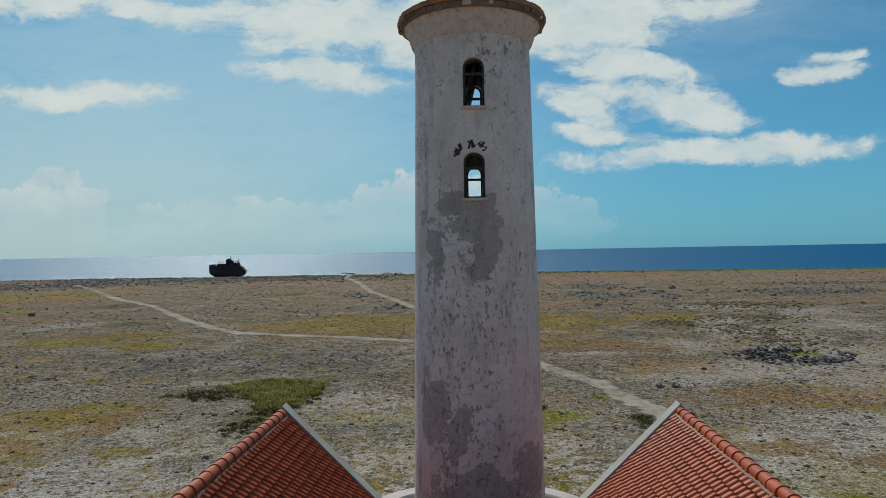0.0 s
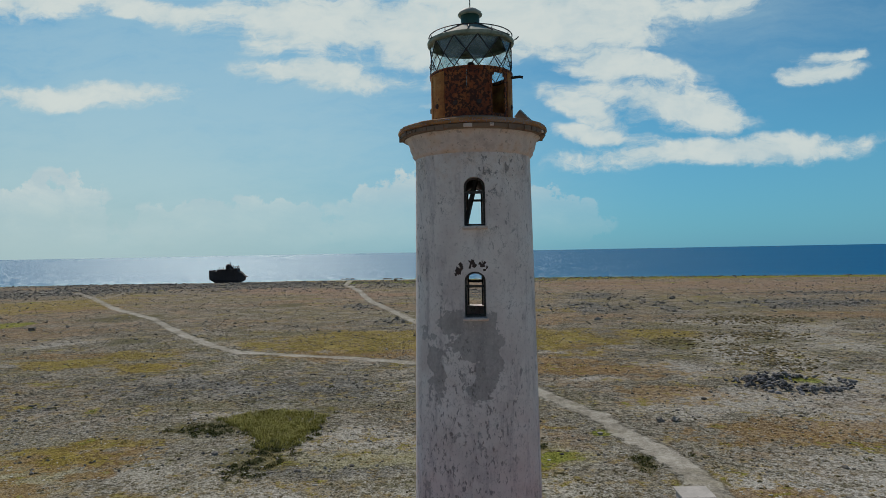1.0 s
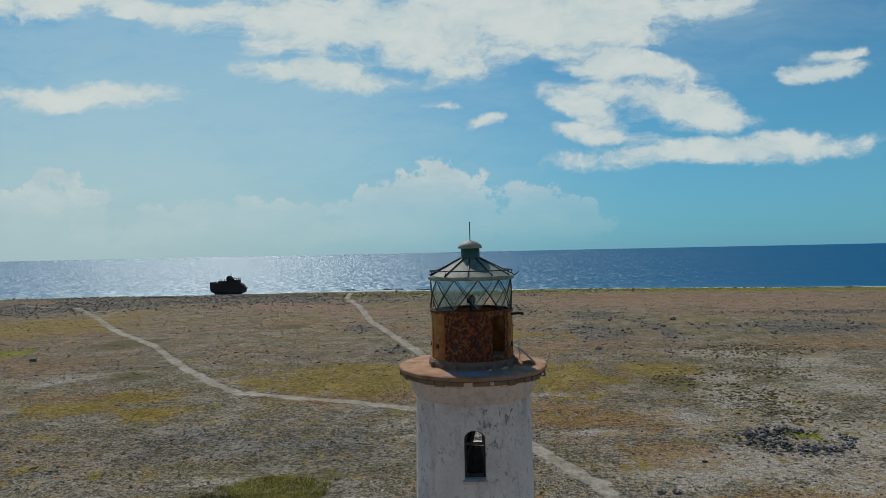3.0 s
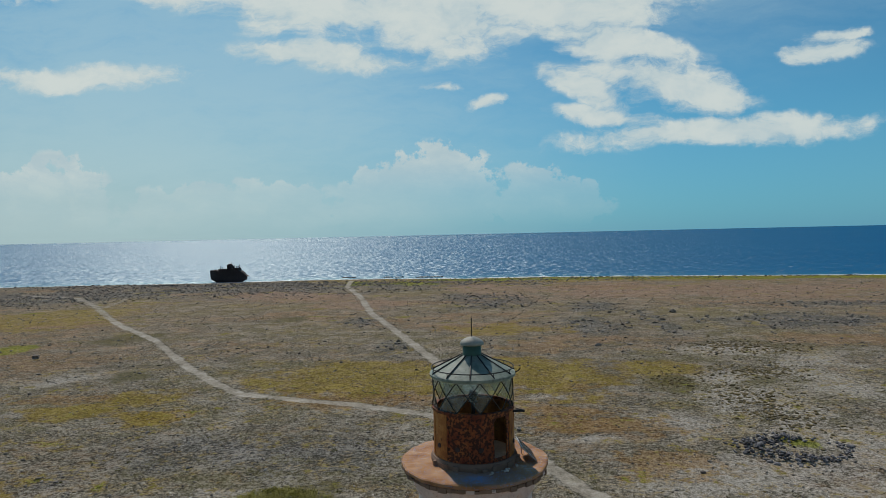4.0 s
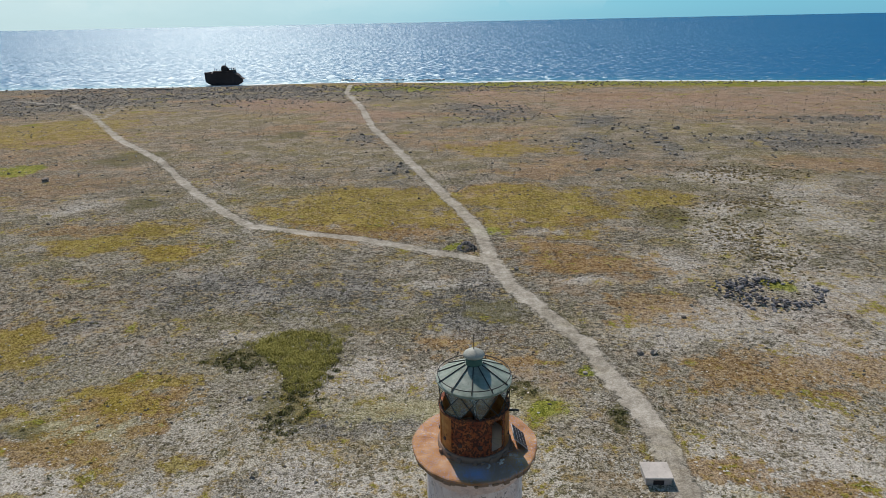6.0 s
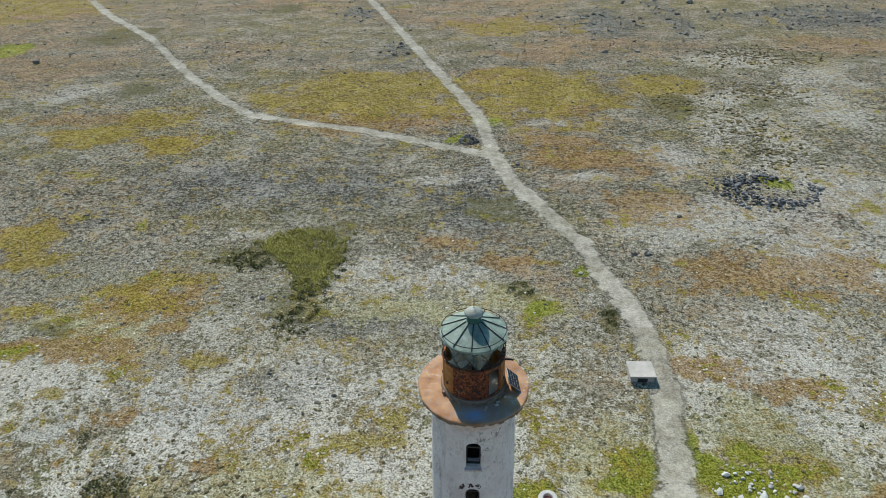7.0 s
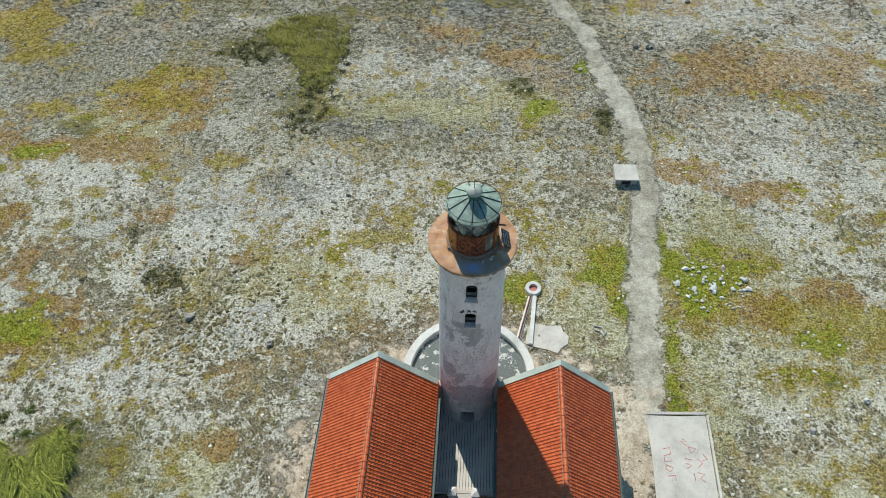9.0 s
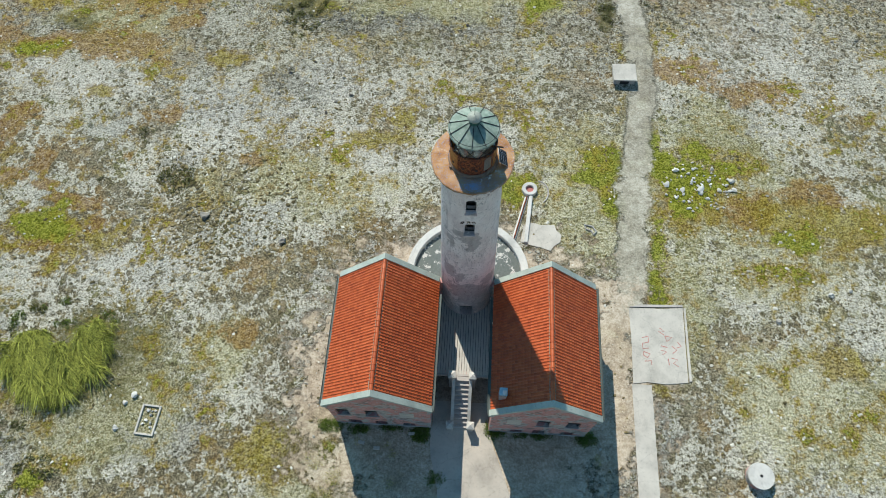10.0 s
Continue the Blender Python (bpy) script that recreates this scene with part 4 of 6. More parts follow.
def lighthouse():
    top = thing("lighthouse", "weathered whitewashed stone lighthouse tower with a rusted lantern", "lighthouse")
    top.matrix_basis = Matrix.Translation((0, -0.13, 0.0912)) @ Matrix.Diagonal((0.985, 0.985, 0.992, 1))
    body = lathe([(tower_r(0.2) - 0.05, 0.2), (tower_r(5.2), 5.2), (tower_r(10), 10), (tower_r(16.3), 16.3), (tower_r(16.3), 16.9), (1.02, 16.9), (1.12, 10), (1.2, 0.2)], 96, closed=True)
    cuts = []
    for x, half, z0, z1 in ((0.03, 0.25, 14.68, 15.82), (0.01, 0.25, 12.56, 13.62)):
        cuts.append(prism(arch(x, half, z0, z1, 0.22), -2.4, -0.8))
        cuts.append(prism(arch(x, half * 0.86, z0 + 0.05, z1 - 0.02, 0.2), 0.8, 2.4))
    cuts.append(prism(arch(0.02, 0.40, 1.5, 2.95, 0.16), -2.6, -0.8))
    wall = part("tower_wall", carve(body, cuts), PLASTER, top, "flaking lavender-white plaster over grey render")
    me = wall.data
    me.shade_smooth()
    normals = []
    for p in me.polygons:
        for i in p.vertices:
            v = me.vertices[i].co
            out = Vector((v.x, v.y, 0)).normalized()
            k = Vector((p.center.x, p.center.y, 0)).normalized().dot(p.normal)
            normals.append(tuple(out if k > 0.97 and math.hypot(v.x, v.y) > 1.3 else p.normal))
    me.normals_split_custom_set(normals)
    # broken brick showing round the lower window's head
    rng = random.Random(4)
    for i in range(34):
        k = rng.choice((-17, -15, -12, -3, -0.6, 6.5, 9.5))
        a, z = k + rng.gauss(0, 1.5), 13.84 - 0.00095 * k * k + rng.gauss(0, 0.055)
        w, h = rng.uniform(0.025, 0.08), rng.uniform(0.04, 0.12)
        m = Matrix.Rotation(radians(a), 4, "Z") @ Matrix.Translation((0, -tower_r(z) + 0.012, z)) @ Matrix.Rotation(rng.uniform(-0.7, 0.7), 4, "Y")
        bm = add_box(bmesh.new(), (-w / 2, -0.016, -h / 2), (w / 2, 0.03, h / 2), m)
        for v in bm.verts:
            v.co += Vector((rng.uniform(-0.014, 0.014), 0, rng.uniform(-0.02, 0.02)))
        part("bare_brick", bm, BROKEN, top, "dark broken brick" if i == 0 else "")
    for x, z0, z1 in ((0.03, 14.68, 15.82), (0.01, 12.56, 13.62)):
        for y, half, lab in ((-1.28, 0.25, "dark weathered wooden window frame"), (1.28, 0.22, "")):
            win = part("window_frame", prism(arch(x, half - 0.005, z0 + 0.01, z1 - 0.005, 0.2), y - 0.03, y + 0.03), FRAME, top, lab)
            hole = [prism(arch(x, half - 0.05, z0 + 0.05, z1 - 0.38, 0.001, 2), y - 0.2, y + 0.2), prism(arch(x, half - 0.05, z1 - 0.32, z1 - 0.05, 0.17), y - 0.2, y + 0.2)]
            me = win.data
            win.data = mesh_of(carve(prism(arch(x, half - 0.005, z0 + 0.01, z1 - 0.005, 0.2), y - 0.03, y + 0.03), hole), "window_frame", FRAME)
            bpy.data.meshes.remove(me)
    part("sill", box((-0.27, -1.60, 14.60), (0.33, -1.35, 14.675), 0.015), CORNICE, top)
    part("sill", box((-0.29, -1.63, 12.49), (0.31, -1.38, 12.555), 0.015), CORNICE, top)
    part("landing", lathe([(0.0, 13.9), (1.04, 13.9), (1.04, 14.0), (0.0, 14.0)], 32), FRAME, top, "dark inner floor")
    part("stair_string", add_box(bmesh.new(), (-0.08, -0.9, -0.9), (0.0, 0.9, 0.9), Matrix.Translation((-0.07, 0.1, 15.15)) @ Matrix.Rotation(radians(14), 4, "Y")), FRAME, top, "dark slanting stair board")
    # cornice under the gallery
    part("neck_moulding", lathe([(1.40, 16.40), (1.462, 16.40), (1.50, 16.44), (1.535, 16.49), (1.53, 16.54), (1.555, 16.57), (1.58, 16.62), (1.60, 16.72), (1.625, 16.80), (1.67, 16.86), (1.73, 16.90), (1.40, 16.92)], 96, closed=True), CORNICE, top, "ochre-stained moulded neck", True)
    part("gallery_slab", lathe([(1.30, 16.88), (1.76, 16.895), (1.80, 16.92), (1.81, 17.00), (1.79, 17.02), (1.30, 17.02)], 96, closed=True), EDGE, top, "cracked cornice slab")
    floor = lathe([(0.9, 17.025), (1.85, 17.025), (1.89, 17.06), (1.885, 17.12), (1.85, 17.14), (0.9, 17.165)], 144, closed=True)
    for v in floor.verts:                   # a rim that has crumbled unevenly
        r = math.hypot(v.co.x, v.co.y)
        if r > 1.5:
            k = noise.noise(Vector((v.co.x, v.co.y, 3)) * 2.2) * 0.035 + noise.noise(Vector((v.co.x, v.co.y, 8)) * 9) * 0.022
            v.co.x, v.co.y = v.co.x * (1 + k / r), v.co.y * (1 + k / r)
            v.co.z += noise.noise(Vector((v.co.x, v.co.y, 5)) * 6) * 0.012
    part("gallery_floor", floor, SCREED, top, "sandy screed floor with blue paint flecks")
    # edge stones, some fallen out
    a = 0.0
    while a < 360:
        w = rng.uniform(3.2, 8.4)
        r = 1.80 + rng.uniform(0.02, 0.07)
        if rng.random() > (0.16 if 195 < a < 350 else 0.3):
            part("edge_stone", wall_arc(1.74, r, 16.90 + rng.uniform(-0.02, 0.05), 17.022 - rng.uniform(0, 0.03), a + rng.uniform(0.2, 0.7), a + w - rng.uniform(0.2, 0.6), 2), EDGE if rng.random() < 0.8 else CORNICE, top)
        a += w
    # lantern
    part("plinth", lathe([(0.80, 17.15), (1.11, 17.15), (1.115, 17.25), (1.08, 17.33), (0.80, 17.33)], 48, closed=True), EDGE, top, "crumbling masonry plinth")
    for i in range(16):
        k = -90 + rng.uniform(-70, 78)
        w = rng.uniform(4, 9)
        part("foot_stone", wall_arc(1.08, 1.13 + rng.uniform(0, 0.05), 17.15, 17.20 + rng.uniform(0.02, 0.11), k, k + w, 2), EDGE if i % 3 else PLINTH, top)
    step = 360 / 11
    first = -90 - 38.8                     # the joint left of the middle panels
    for i in range(11):
        a0, a1 = first + i * step, first + (i + 1) * step
        door = i == 2
        mid = (a0 + a1) / 2
        mat = RUST if i in (0, 1, 2) else OCHRE
        if door:
            bm = wall_arc(1.0, 1.03, 17.33, 18.5, a0, a0 + 3, 1)
            for piece in (wall_arc(1.0, 1.03, 17.33, 18.5, a1 - 6, a1, 2), wall_arc(1.0, 1.03, 18.40, 18.5, a0 + 3, a1 - 6, 4), wall_arc(1.0, 1.03, 18.33, 18.40, a0 + 3, a0 + 6, 1), wall_arc(1.0, 1.03, 18.33, 18.40, a1 - 9, a1 - 6, 1), wall_arc(1.0, 1.03, 17.33, 17.42, a0 + 3, a1 - 6, 4)):
                me = mesh_of(piece, "tmp", RUST)
                bm.from_mesh(me)
                bpy.data.meshes.remove(me)
            part("panel", bm, RUST, top, "rusted panel with an open doorway")
        else:
            pan = part("panel", wall_arc(1.0, 1.03, 17.33, 18.5, a0 + 0.15, a1 - 0.15, 5), mat, top, "rust-eaten riveted iron panel" if mat is RUST else "ochre rusted iron panel")
            for lo, hi, z0, z1 in ((a0 + 0.3, a0 + 2.4, 17.35, 18.47), (a1 - 2.4, a1 - 0.3, 17.35, 18.47)):
                part("rib", wall_arc(1.03, 1.045, z0, z1, lo, hi, 1), mat, pan)
            part("rim", wall_arc(1.03, 1.043, 18.42, 18.47, a0 + 2.4, a1 - 2.4, 4), mat, pan)
            part("rim", wall_arc(1.03, 1.043, 17.35, 17.40, a0 + 2.4, a1 - 2.4, 4), mat, pan)
            q = Matrix.Rotation(radians(mid + 90), 4, "Z") @ Matrix.Translation((0, -1.03, 17.66)) @ Matrix.Rotation(radians(90), 4, "X")
            hole = bmesh.new()
            bmesh.ops.create_cone(hole, cap_ends=True, segments=14, radius1=0.075, radius2=0.05, depth=0.06, matrix=q)
            part("vent_boss", hole, BROKEN, pan, "dark corroded vent")
    part("curb", lathe([(0.94, 18.47), (1.055, 18.47), (1.06, 18.53), (0.94, 18.54)], 66, closed=True), RUST, top)
    part("inner_floor", lathe([(0.0, 17.30), (0.98, 17.30), (0.98, 17.34), (0.0, 17.34)], 40), SLAB, top, "littered pale lantern floor")
    zb, zt, rl = 18.54, 19.29, 1.035

    def node(k, z, r=rl):
        ang = radians(first + (k + 0.5) * step)
        return Vector((r * math.cos(ang), r * math.sin(ang), z))
    gone_low = {0, 1, 2, 3, 5, 8}
    gone_mid = {2, 3, 10}
    for k in range(11):
        for d in (1, -1):
            pts = [node(k + d * s / 4, zb + (zt - zb) * s / 4) for s in range(5)]
            part("glazing_bar", tube(bmesh.new(), pts, 0.013, 5), IRON, top)
        zm = (zb + zt) / 2
        tri_up = [node(k, zt), node(k + 1, zt), node(k + 0.5, zm)]
        tri_dn = [node(k, zb), node(k + 1, zb), node(k + 0.5, zm)]
        dia = [node(k, zb), node(k + 0.5, zm), node(k, zt), node(k - 0.5, zm)]
        for pts, keep in ((tri_up, True), (dia, k not in gone_mid), (tri_dn, k not in gone_low)):
            if keep:
                bm = bmesh.new()
                f = bm.faces.new([bm.verts.new(p * 1.0) for p in pts])
                r = bmesh.ops.extrude_face_region(bm, geom=[f])
                for v in r["geom"]:
                    if isinstance(v, bmesh.types.BMVert):
                        v.co.x *= 0.992
                        v.co.y *= 0.992
                bmesh.ops.recalc_face_normals(bm, faces=bm.faces)
                part("pane", bm, GLASS, top)
    part("roof_ring", lathe([(0.98, 19.28), (1.06, 19.28), (1.10, 19.30), (1.105, 19.36), (1.06, 19.385), (0.98, 19.34)], 66, closed=True), VERDIGRIS, top)
    part("roof", lathe([(1.10, 19.37), (0.26, 19.80), (0.24, 19.80), (1.06, 19.33)], 33, closed=True), VERDIGRIS, top, "green copper cone roof")
    for k in range(11):
        ang = radians(first + (k + 0.1) * step)
        c, s = math.cos(ang), math.sin(ang)
        part("roof_rib", tube(bmesh.new(), [(1.09 * c, 1.09 * s, 19.395), (0.26 * c, 0.26 * s, 19.82)], 0.016, 5), IRON, top)
        part("rail_post", tube(bmesh.new(), [(1.04 * c, 1.04 * s, 19.39), (1.06 * c, 1.06 * s, 19.51)], 0.010, 5), IRON, top)
    part("rail", tube(bmesh.new(), [(1.06 * math.cos(radians(6 * i)), 1.06 * math.sin(radians(6 * i)), 19.51) for i in range(60)], 0.014, 5, True), IRON, top, "thin iron hand rail")
    part("vent_drum", lathe([(0.24, 19.78), (0.24, 20.08), (0.0, 20.08)], 32), VENT, top, "dark green vent drum", True)
    part("vent_cap", lathe([(0.0, 20.05), (0.30, 20.06), (0.315, 20.09), (0.28, 20.15), (0.20, 20.21), (0.10, 20.25), (0.0, 20.265)], 32), CAP, top, "rounded pale metal cap", True)
    part("rod", tube(bmesh.new(), [(0, 0, 20.25), (0, 0, 20.74)], 0.012, 6), IRON, top)
    part("bracket", tube(bmesh.new(), [(1.0, -0.22, 18.40), (1.22, -0.24, 18.42), (1.30, -0.24, 18.40)], 0.035, 6), IRON, top, "rusted bracket stub")
    part("hook", tube(bmesh.new(), [(1.07, -0.12, 19.36), (1.16, -0.13, 19.40), (1.22, -0.13, 19.46)], 0.014, 5), IRON, top)
    for k in (0, 4, 7):
        ang = radians(first + (k - 0.9) * step)
        part("handle", tube(bmesh.new(), [(1.06 * math.cos(ang) + 0.05 * math.cos(b), 1.06 * math.sin(ang), 18.68 + 0.07 * math.sin(b)) for b in (i * math.pi / 4 for i in range(8))], 0.010, 4, True), IRON, top)
    part("spindle", tube(bmesh.new(), [(0, 0, 17.33), (0, 0, 18.58)], 0.05, 8), IRON, top)
    return top


lighthouse()
lamp = thing("beacon_lamp", "small dark beacon lamp on a stand in the lantern", "lamp", (0, -0.13, 18.525))
part("base", lathe([(0.0, 0.0), (0.12, 0.0), (0.12, 0.02), (0.05, 0.04), (0.05, 0.08), (0.0, 0.08)], 20), IRON, lamp)
part("lens", lathe([(0.0, 0.08), (0.09, 0.08), (0.11, 0.12), (0.11, 0.22), (0.09, 0.25), (0.0, 0.25)], 20), DARK, lamp)
part("hood", lathe([(0.0, 0.25), (0.10, 0.25), (0.06, 0.30), (0.0, 0.31)], 20), IRON, lamp)

solar = thing("solar_panel", "dark solar panel leaning on the gallery beside the lantern", "solar panel", (1.50, -0.14, 17.108), turn=96)
lean = Matrix.Translation((0, 0, 0.02)) @ Matrix.Rotation(radians(44), 4, "X")
part("panel_frame", add_box(bmesh.new(), (-0.385, 0.0, 0), (0.385, 0.53, 0.03), lean, 0.006), ALU, solar)
for i in range(9):
    for j in range(4):
        part("cell", add_box(bmesh.new(), (-0.376 + i * 0.084, 0.014 + j * 0.127, 0.028), (-0.376 + i * 0.084 + 0.070, 0.014 + j * 0.127 + 0.112, 0.036), lean), PANEL, solar)
part("prop", tube(bmesh.new(), [(0.28, 0.26, 0.0), (0.28, 0.26, 0.34)], 0.012, 5), ALU, solar)
rub = random.Random(9)
for i in range(9):
    bm = bmesh.new()
    bmesh.ops.create_icosphere(bm, subdivisions=1, radius=rub.uniform(0.03, 0.07))
    for v in bm.verts:
        v.co *= rub.uniform(0.7, 1.2)
        v.co.z *= 0.6
    a, r = radians(rub.uniform(-75, -30)), rub.uniform(1.2, 1.32)
    solid("rubble_stone", bm, GRAVEL, "broken plaster lump on the gallery floor", "stone", (r * math.cos(a), r * math.sin(a) - 0.13, 17.13), "rubble on the gallery")


# ---- round annex behind the tower ----
def annex():
    top = thing("round_annex", "low round annex with worn flat roof round the tower foot", "building")
    part("annex_wall", lathe([(3.42, -0.5), (3.80, -0.5), (3.80, ROOF_Z - 0.12), (3.42, ROOF_Z - 0.12)], 72, -20, 200, closed=True), PINK, top, "faded pink outer wall")
    part("parapet", lathe([(3.36, ROOF_Z - 0.42), (3.36, ROOF_Z - 0.05), (3.40, ROOF_Z), (3.82, ROOF_Z), (3.85, ROOF_Z - 0.05), (3.85, ROOF_Z - 0.16), (3.78, ROOF_Z - 0.42)], 72, -20, 200, closed=True), WHITE, top, "white curved parapet")
    part("annex_roof", lathe([(1.2, ROOF_Z - 0.52), (3.40, ROOF_Z - 0.52), (3.40, ROOF_Z - 0.34), (1.2, ROOF_Z - 0.30)], 72, -20, 200, closed=True), FELT, top, "dark roof felt worn to pale screed")
    for s in (-1, 1):
        part("link_wall", box((s * 1.62 - 0.17, -0.78, -0.5), (s * 1.62 + 0.17, -0.42, ROOF_Z + 0.05), 0.02), PINK, top, "short wall between house corner and tower")


annex()


# ---- the two keeper's houses ----
RIDGE_X, RIDGE_Z, EAVE_Z, HALF = 4.77, 7.47, 4.44, 3.06
Y0, Y1 = -8.72, -0.62                       # gable faces
SLOPE = math.atan2(RIDGE_Z - EAVE_Z, HALF)
TILE_W, COURSE = 0.178, 0.222


def tile_template():
    """One pantile: rolled across, lapped along. Local: u across, v up the slope, w outward."""
    us = [0.0, 0.016, 0.086, 0.104, 0.122, 0.143, 0.164, 0.184]
    ws = [0.018, 0.000, 0.000, 0.018, 0.034, 0.042, 0.034, 0.014]
    top0 = [(u, 0.0, w + 0.066) for u, w in zip(us, ws)]
    top1 = [(u, COURSE + 0.05, w - 0.004) for u, w in zip(us, ws)]
    low0 = [(u, 0.0, w + 0.006) for u, w in zip(us, ws)]
    verts = top0 + top1 + low0
    n = len(us)
    faces = [(i, i + 1, n + i + 1, n + i) for i in range(n - 1)] + [(2 * n + i, 2 * n + i + 1, i + 1, i) for i in range(n - 1)]
    faces += [(2 * n, 0, n), (n - 1, 3 * n - 1, 2 * n - 1)]
    return np.array(verts), faces


TILE_V, TILE_F = tile_template()
tile_mesh = bpy.data.meshes.new("roof_tile")
tile_mesh.from_pydata(TILE_V, [], TILE_F)
tile_mesh.materials.append(TILE)


def gable_outline(half, z0, ze, zr):
    return [(-half, z0), (half, z0), (half, ze), (0, zr), (-half, ze)]


def house(side, label):
    """side: -1 or 1. Local x is across, the ridge runs along y, z = 0 is the floor of the yard."""
    top = thing("keeper_house", label, "house", (side * RIDGE_X, 0, 0), "keeper's houses")
    h = 2.98
    shell = prism(gable_outline(h, -0.9, EAVE_Z - 0.10, RIDGE_Z - 0.14), Y0, Y1)
    cuts = [prism(gable_outline(h - 0.4, -1.2, EAVE_Z - 0.5, RIDGE_Z - 0.55), Y0 + 0.4, Y1 - 0.4)]
    if side < 0:
        wins = [(-2.18, 2.05, 3.45), (-0.48, 2.05, 3.45)]
        lows = [(-1.75, -0.35, 0.62), (-0.12, -0.35, 0.55), (1.6, -0.3, 0.4)]
        blank = (1.62, 2.1, 3.35)
    else:
        wins = [(0.10, 2.0, 3.38), (1.82, 2.0, 3.38)]
        lows = [(0.10, -0.35, 0.60), (1.85, -0.35, 0.5), (-1.3, -0.3, 0.35)]
        blank = (-1.62, 2.05, 3.3)
    for x, z0, z1 in wins + lows:
        cuts.append(prism([(x - 0.38, z0), (x + 0.38, z0), (x + 0.38, z1), (x - 0.38, z1)], Y0 - 0.5, Y0 + 0.6))
    part("wall", carve(shell, cuts), PINK, top, "pink render faded to grey, cracked")
    part("floor", box((-2.5, Y0 + 0.45, 1.55), (2.5, Y1 - 0.45, 1.65)), DARK, top)
    for x, z0, z1 in wins + lows:
        # a near-black sheet in each opening paints the shade of the room
        win = part("window", box((x - 0.37, Y0 + 0.22, z0 + 0.01), (x + 0.37, Y0 + 0.25, z1 - 0.01)), DARK, top, "dark sheet painted as the shaded room behind an empty window")
        for lo, hi in (((x - 0.38, Y0 + 0.10, z0), (x - 0.32, Y0 + 0.22, z1)), ((x + 0.32, Y0 + 0.10, z0), (x + 0.38, Y0 + 0.22, z1)), ((x - 0.32, Y0 + 0.10, z1 - 0.06), (x + 0.32, Y0 + 0.22, z1))):
            part("frame", box(lo, hi), FRAME, win)
        part("window_sill", box((x - 0.44, Y0 - 0.06, z0 - 0.07), (x + 0.44, Y0 + 0.2, z0 - 0.003), 0.01), STEP, top)
    x, z0, z1 = blank
    part("blocked_window", box((x - 0.42, Y0 - 0.015, z0), (x + 0.42, Y0 + 0.2, z1), 0.01), SLAB, top, "window walled up with pale render")
    part("plinth_course", box((-h - 0.04, Y0 - 0.04, -0.9), (h + 0.04, Y0 + 0.02, -0.28), 0.015), STEP, top)
    # roof
    roof = part("roof", prism([(-HALF, EAVE_Z - 0.10), (0, RIDGE_Z - 0.11), (HALF, EAVE_Z - 0.10), (HALF, EAVE_Z - 0.02), (0, RIDGE_Z - 0.03), (-HALF, EAVE_Z - 0.02)], Y0 + 0.22, Y1 - 0.22), TILE, top, "roof deck under red tiles")
    length = HALF / math.cos(SLOPE)
    cols, rows = int((Y1 - Y0 - 0.24) / TILE_W), int(length / COURSE) + 1
    rnd = random.Random(40 + side)
    spare_v, spare_f, count = [], [], 0
    for s in (-1, 1):
        for r in range(rows):
            for c in range(cols):
                y = Y0 + 0.12 + c * TILE_W
                if y > Y1 - 0.10 - TILE_W:
                    continue
                d = length - 0.01 - r * COURSE
                if d - COURSE - 0.06 < -0.02:
                    continue
                jig = rnd.uniform(-0.006, 0.006)
                # outward slope frame: v runs up toward the ridge
                up = Vector((-s * math.cos(SLOPE), 0, math.sin(SLOPE)))
                across = Vector((0, 1, 0))
                out = Vector((s * math.sin(SLOPE), 0, math.cos(SLOPE)))
                at = Vector((s * math.cos(SLOPE) * d, y, RIDGE_Z - math.sin(SLOPE) * d)) + out * (0.004 + rnd.uniform(0, 0.006)) + up * jig
                m = Matrix((across, up, out)).transposed().to_4x4()
                if s > 0:
                    m = m @ Matrix.Translation((TILE_W, 0, 0)) @ Matrix.Diagonal((-1, 1, 1, 1))
                m = Matrix.Translation(at) @ m @ Matrix.Rotation(rnd.uniform(-0.012, 0.012), 4, "Z")
                if count < 300 and y < -5.2 and s == (-1 if side > 0 else 1):
                    ob = new("roof_tile", tile_mesh)
                    ob.parent, ob.matrix_basis = roof, m
                    count += 1
                else:
                    k = len(spare_v) * len(TILE_V)
                    mm = np.array(m)
                    spare_v.append(TILE_V @ mm[:3, :3].T + mm[:3, 3])
                    spare_f.extend([tuple(k + i for i in f) for f in TILE_F])
    me = bpy.data.meshes.new("roof_tiles")
    me.from_pydata(np.concatenate(spare_v), [], spare_f)
    me.materials.append(TILE)
    rest = tagged(new("roof_tiles", me), "overlapping red clay pantiles", kind="stuff")
    rest.parent = roof
    y = Y0 + 0.24
    while y < Y1 - 0.3:
        cap = bmesh.new()
        for v0, v1, r0, r1 in ((0, 0.35, 0.135, 0.115),):
            prev = None
            for yy, rr in ((0.0, r0), (0.04, r0), (0.045, r0 - 0.012), (0.37, r1)):
                ringv = [cap.verts.new((rr * math.cos(a), yy, rr * math.sin(a) * 0.95)) for a in (radians(-15 + 210 * i / 12) for i in range(13))]
                if prev:
                    for i in range(12):
                        cap.faces.new((prev[i], prev[i + 1], ringv[i + 1], ringv[i]))
                else:
                    cap.faces.new(ringv)
                prev = ringv
        ob = part("ridge_tile", cap, TILE, top, smooth=False)
        ob.matrix_basis = pose(rnd.uniform(-.006, .006), y, RIDGE_Z - 0.015, rnd.uniform(-.6, .6), 0, rnd.uniform(-.8, .8))
        y += 0.35
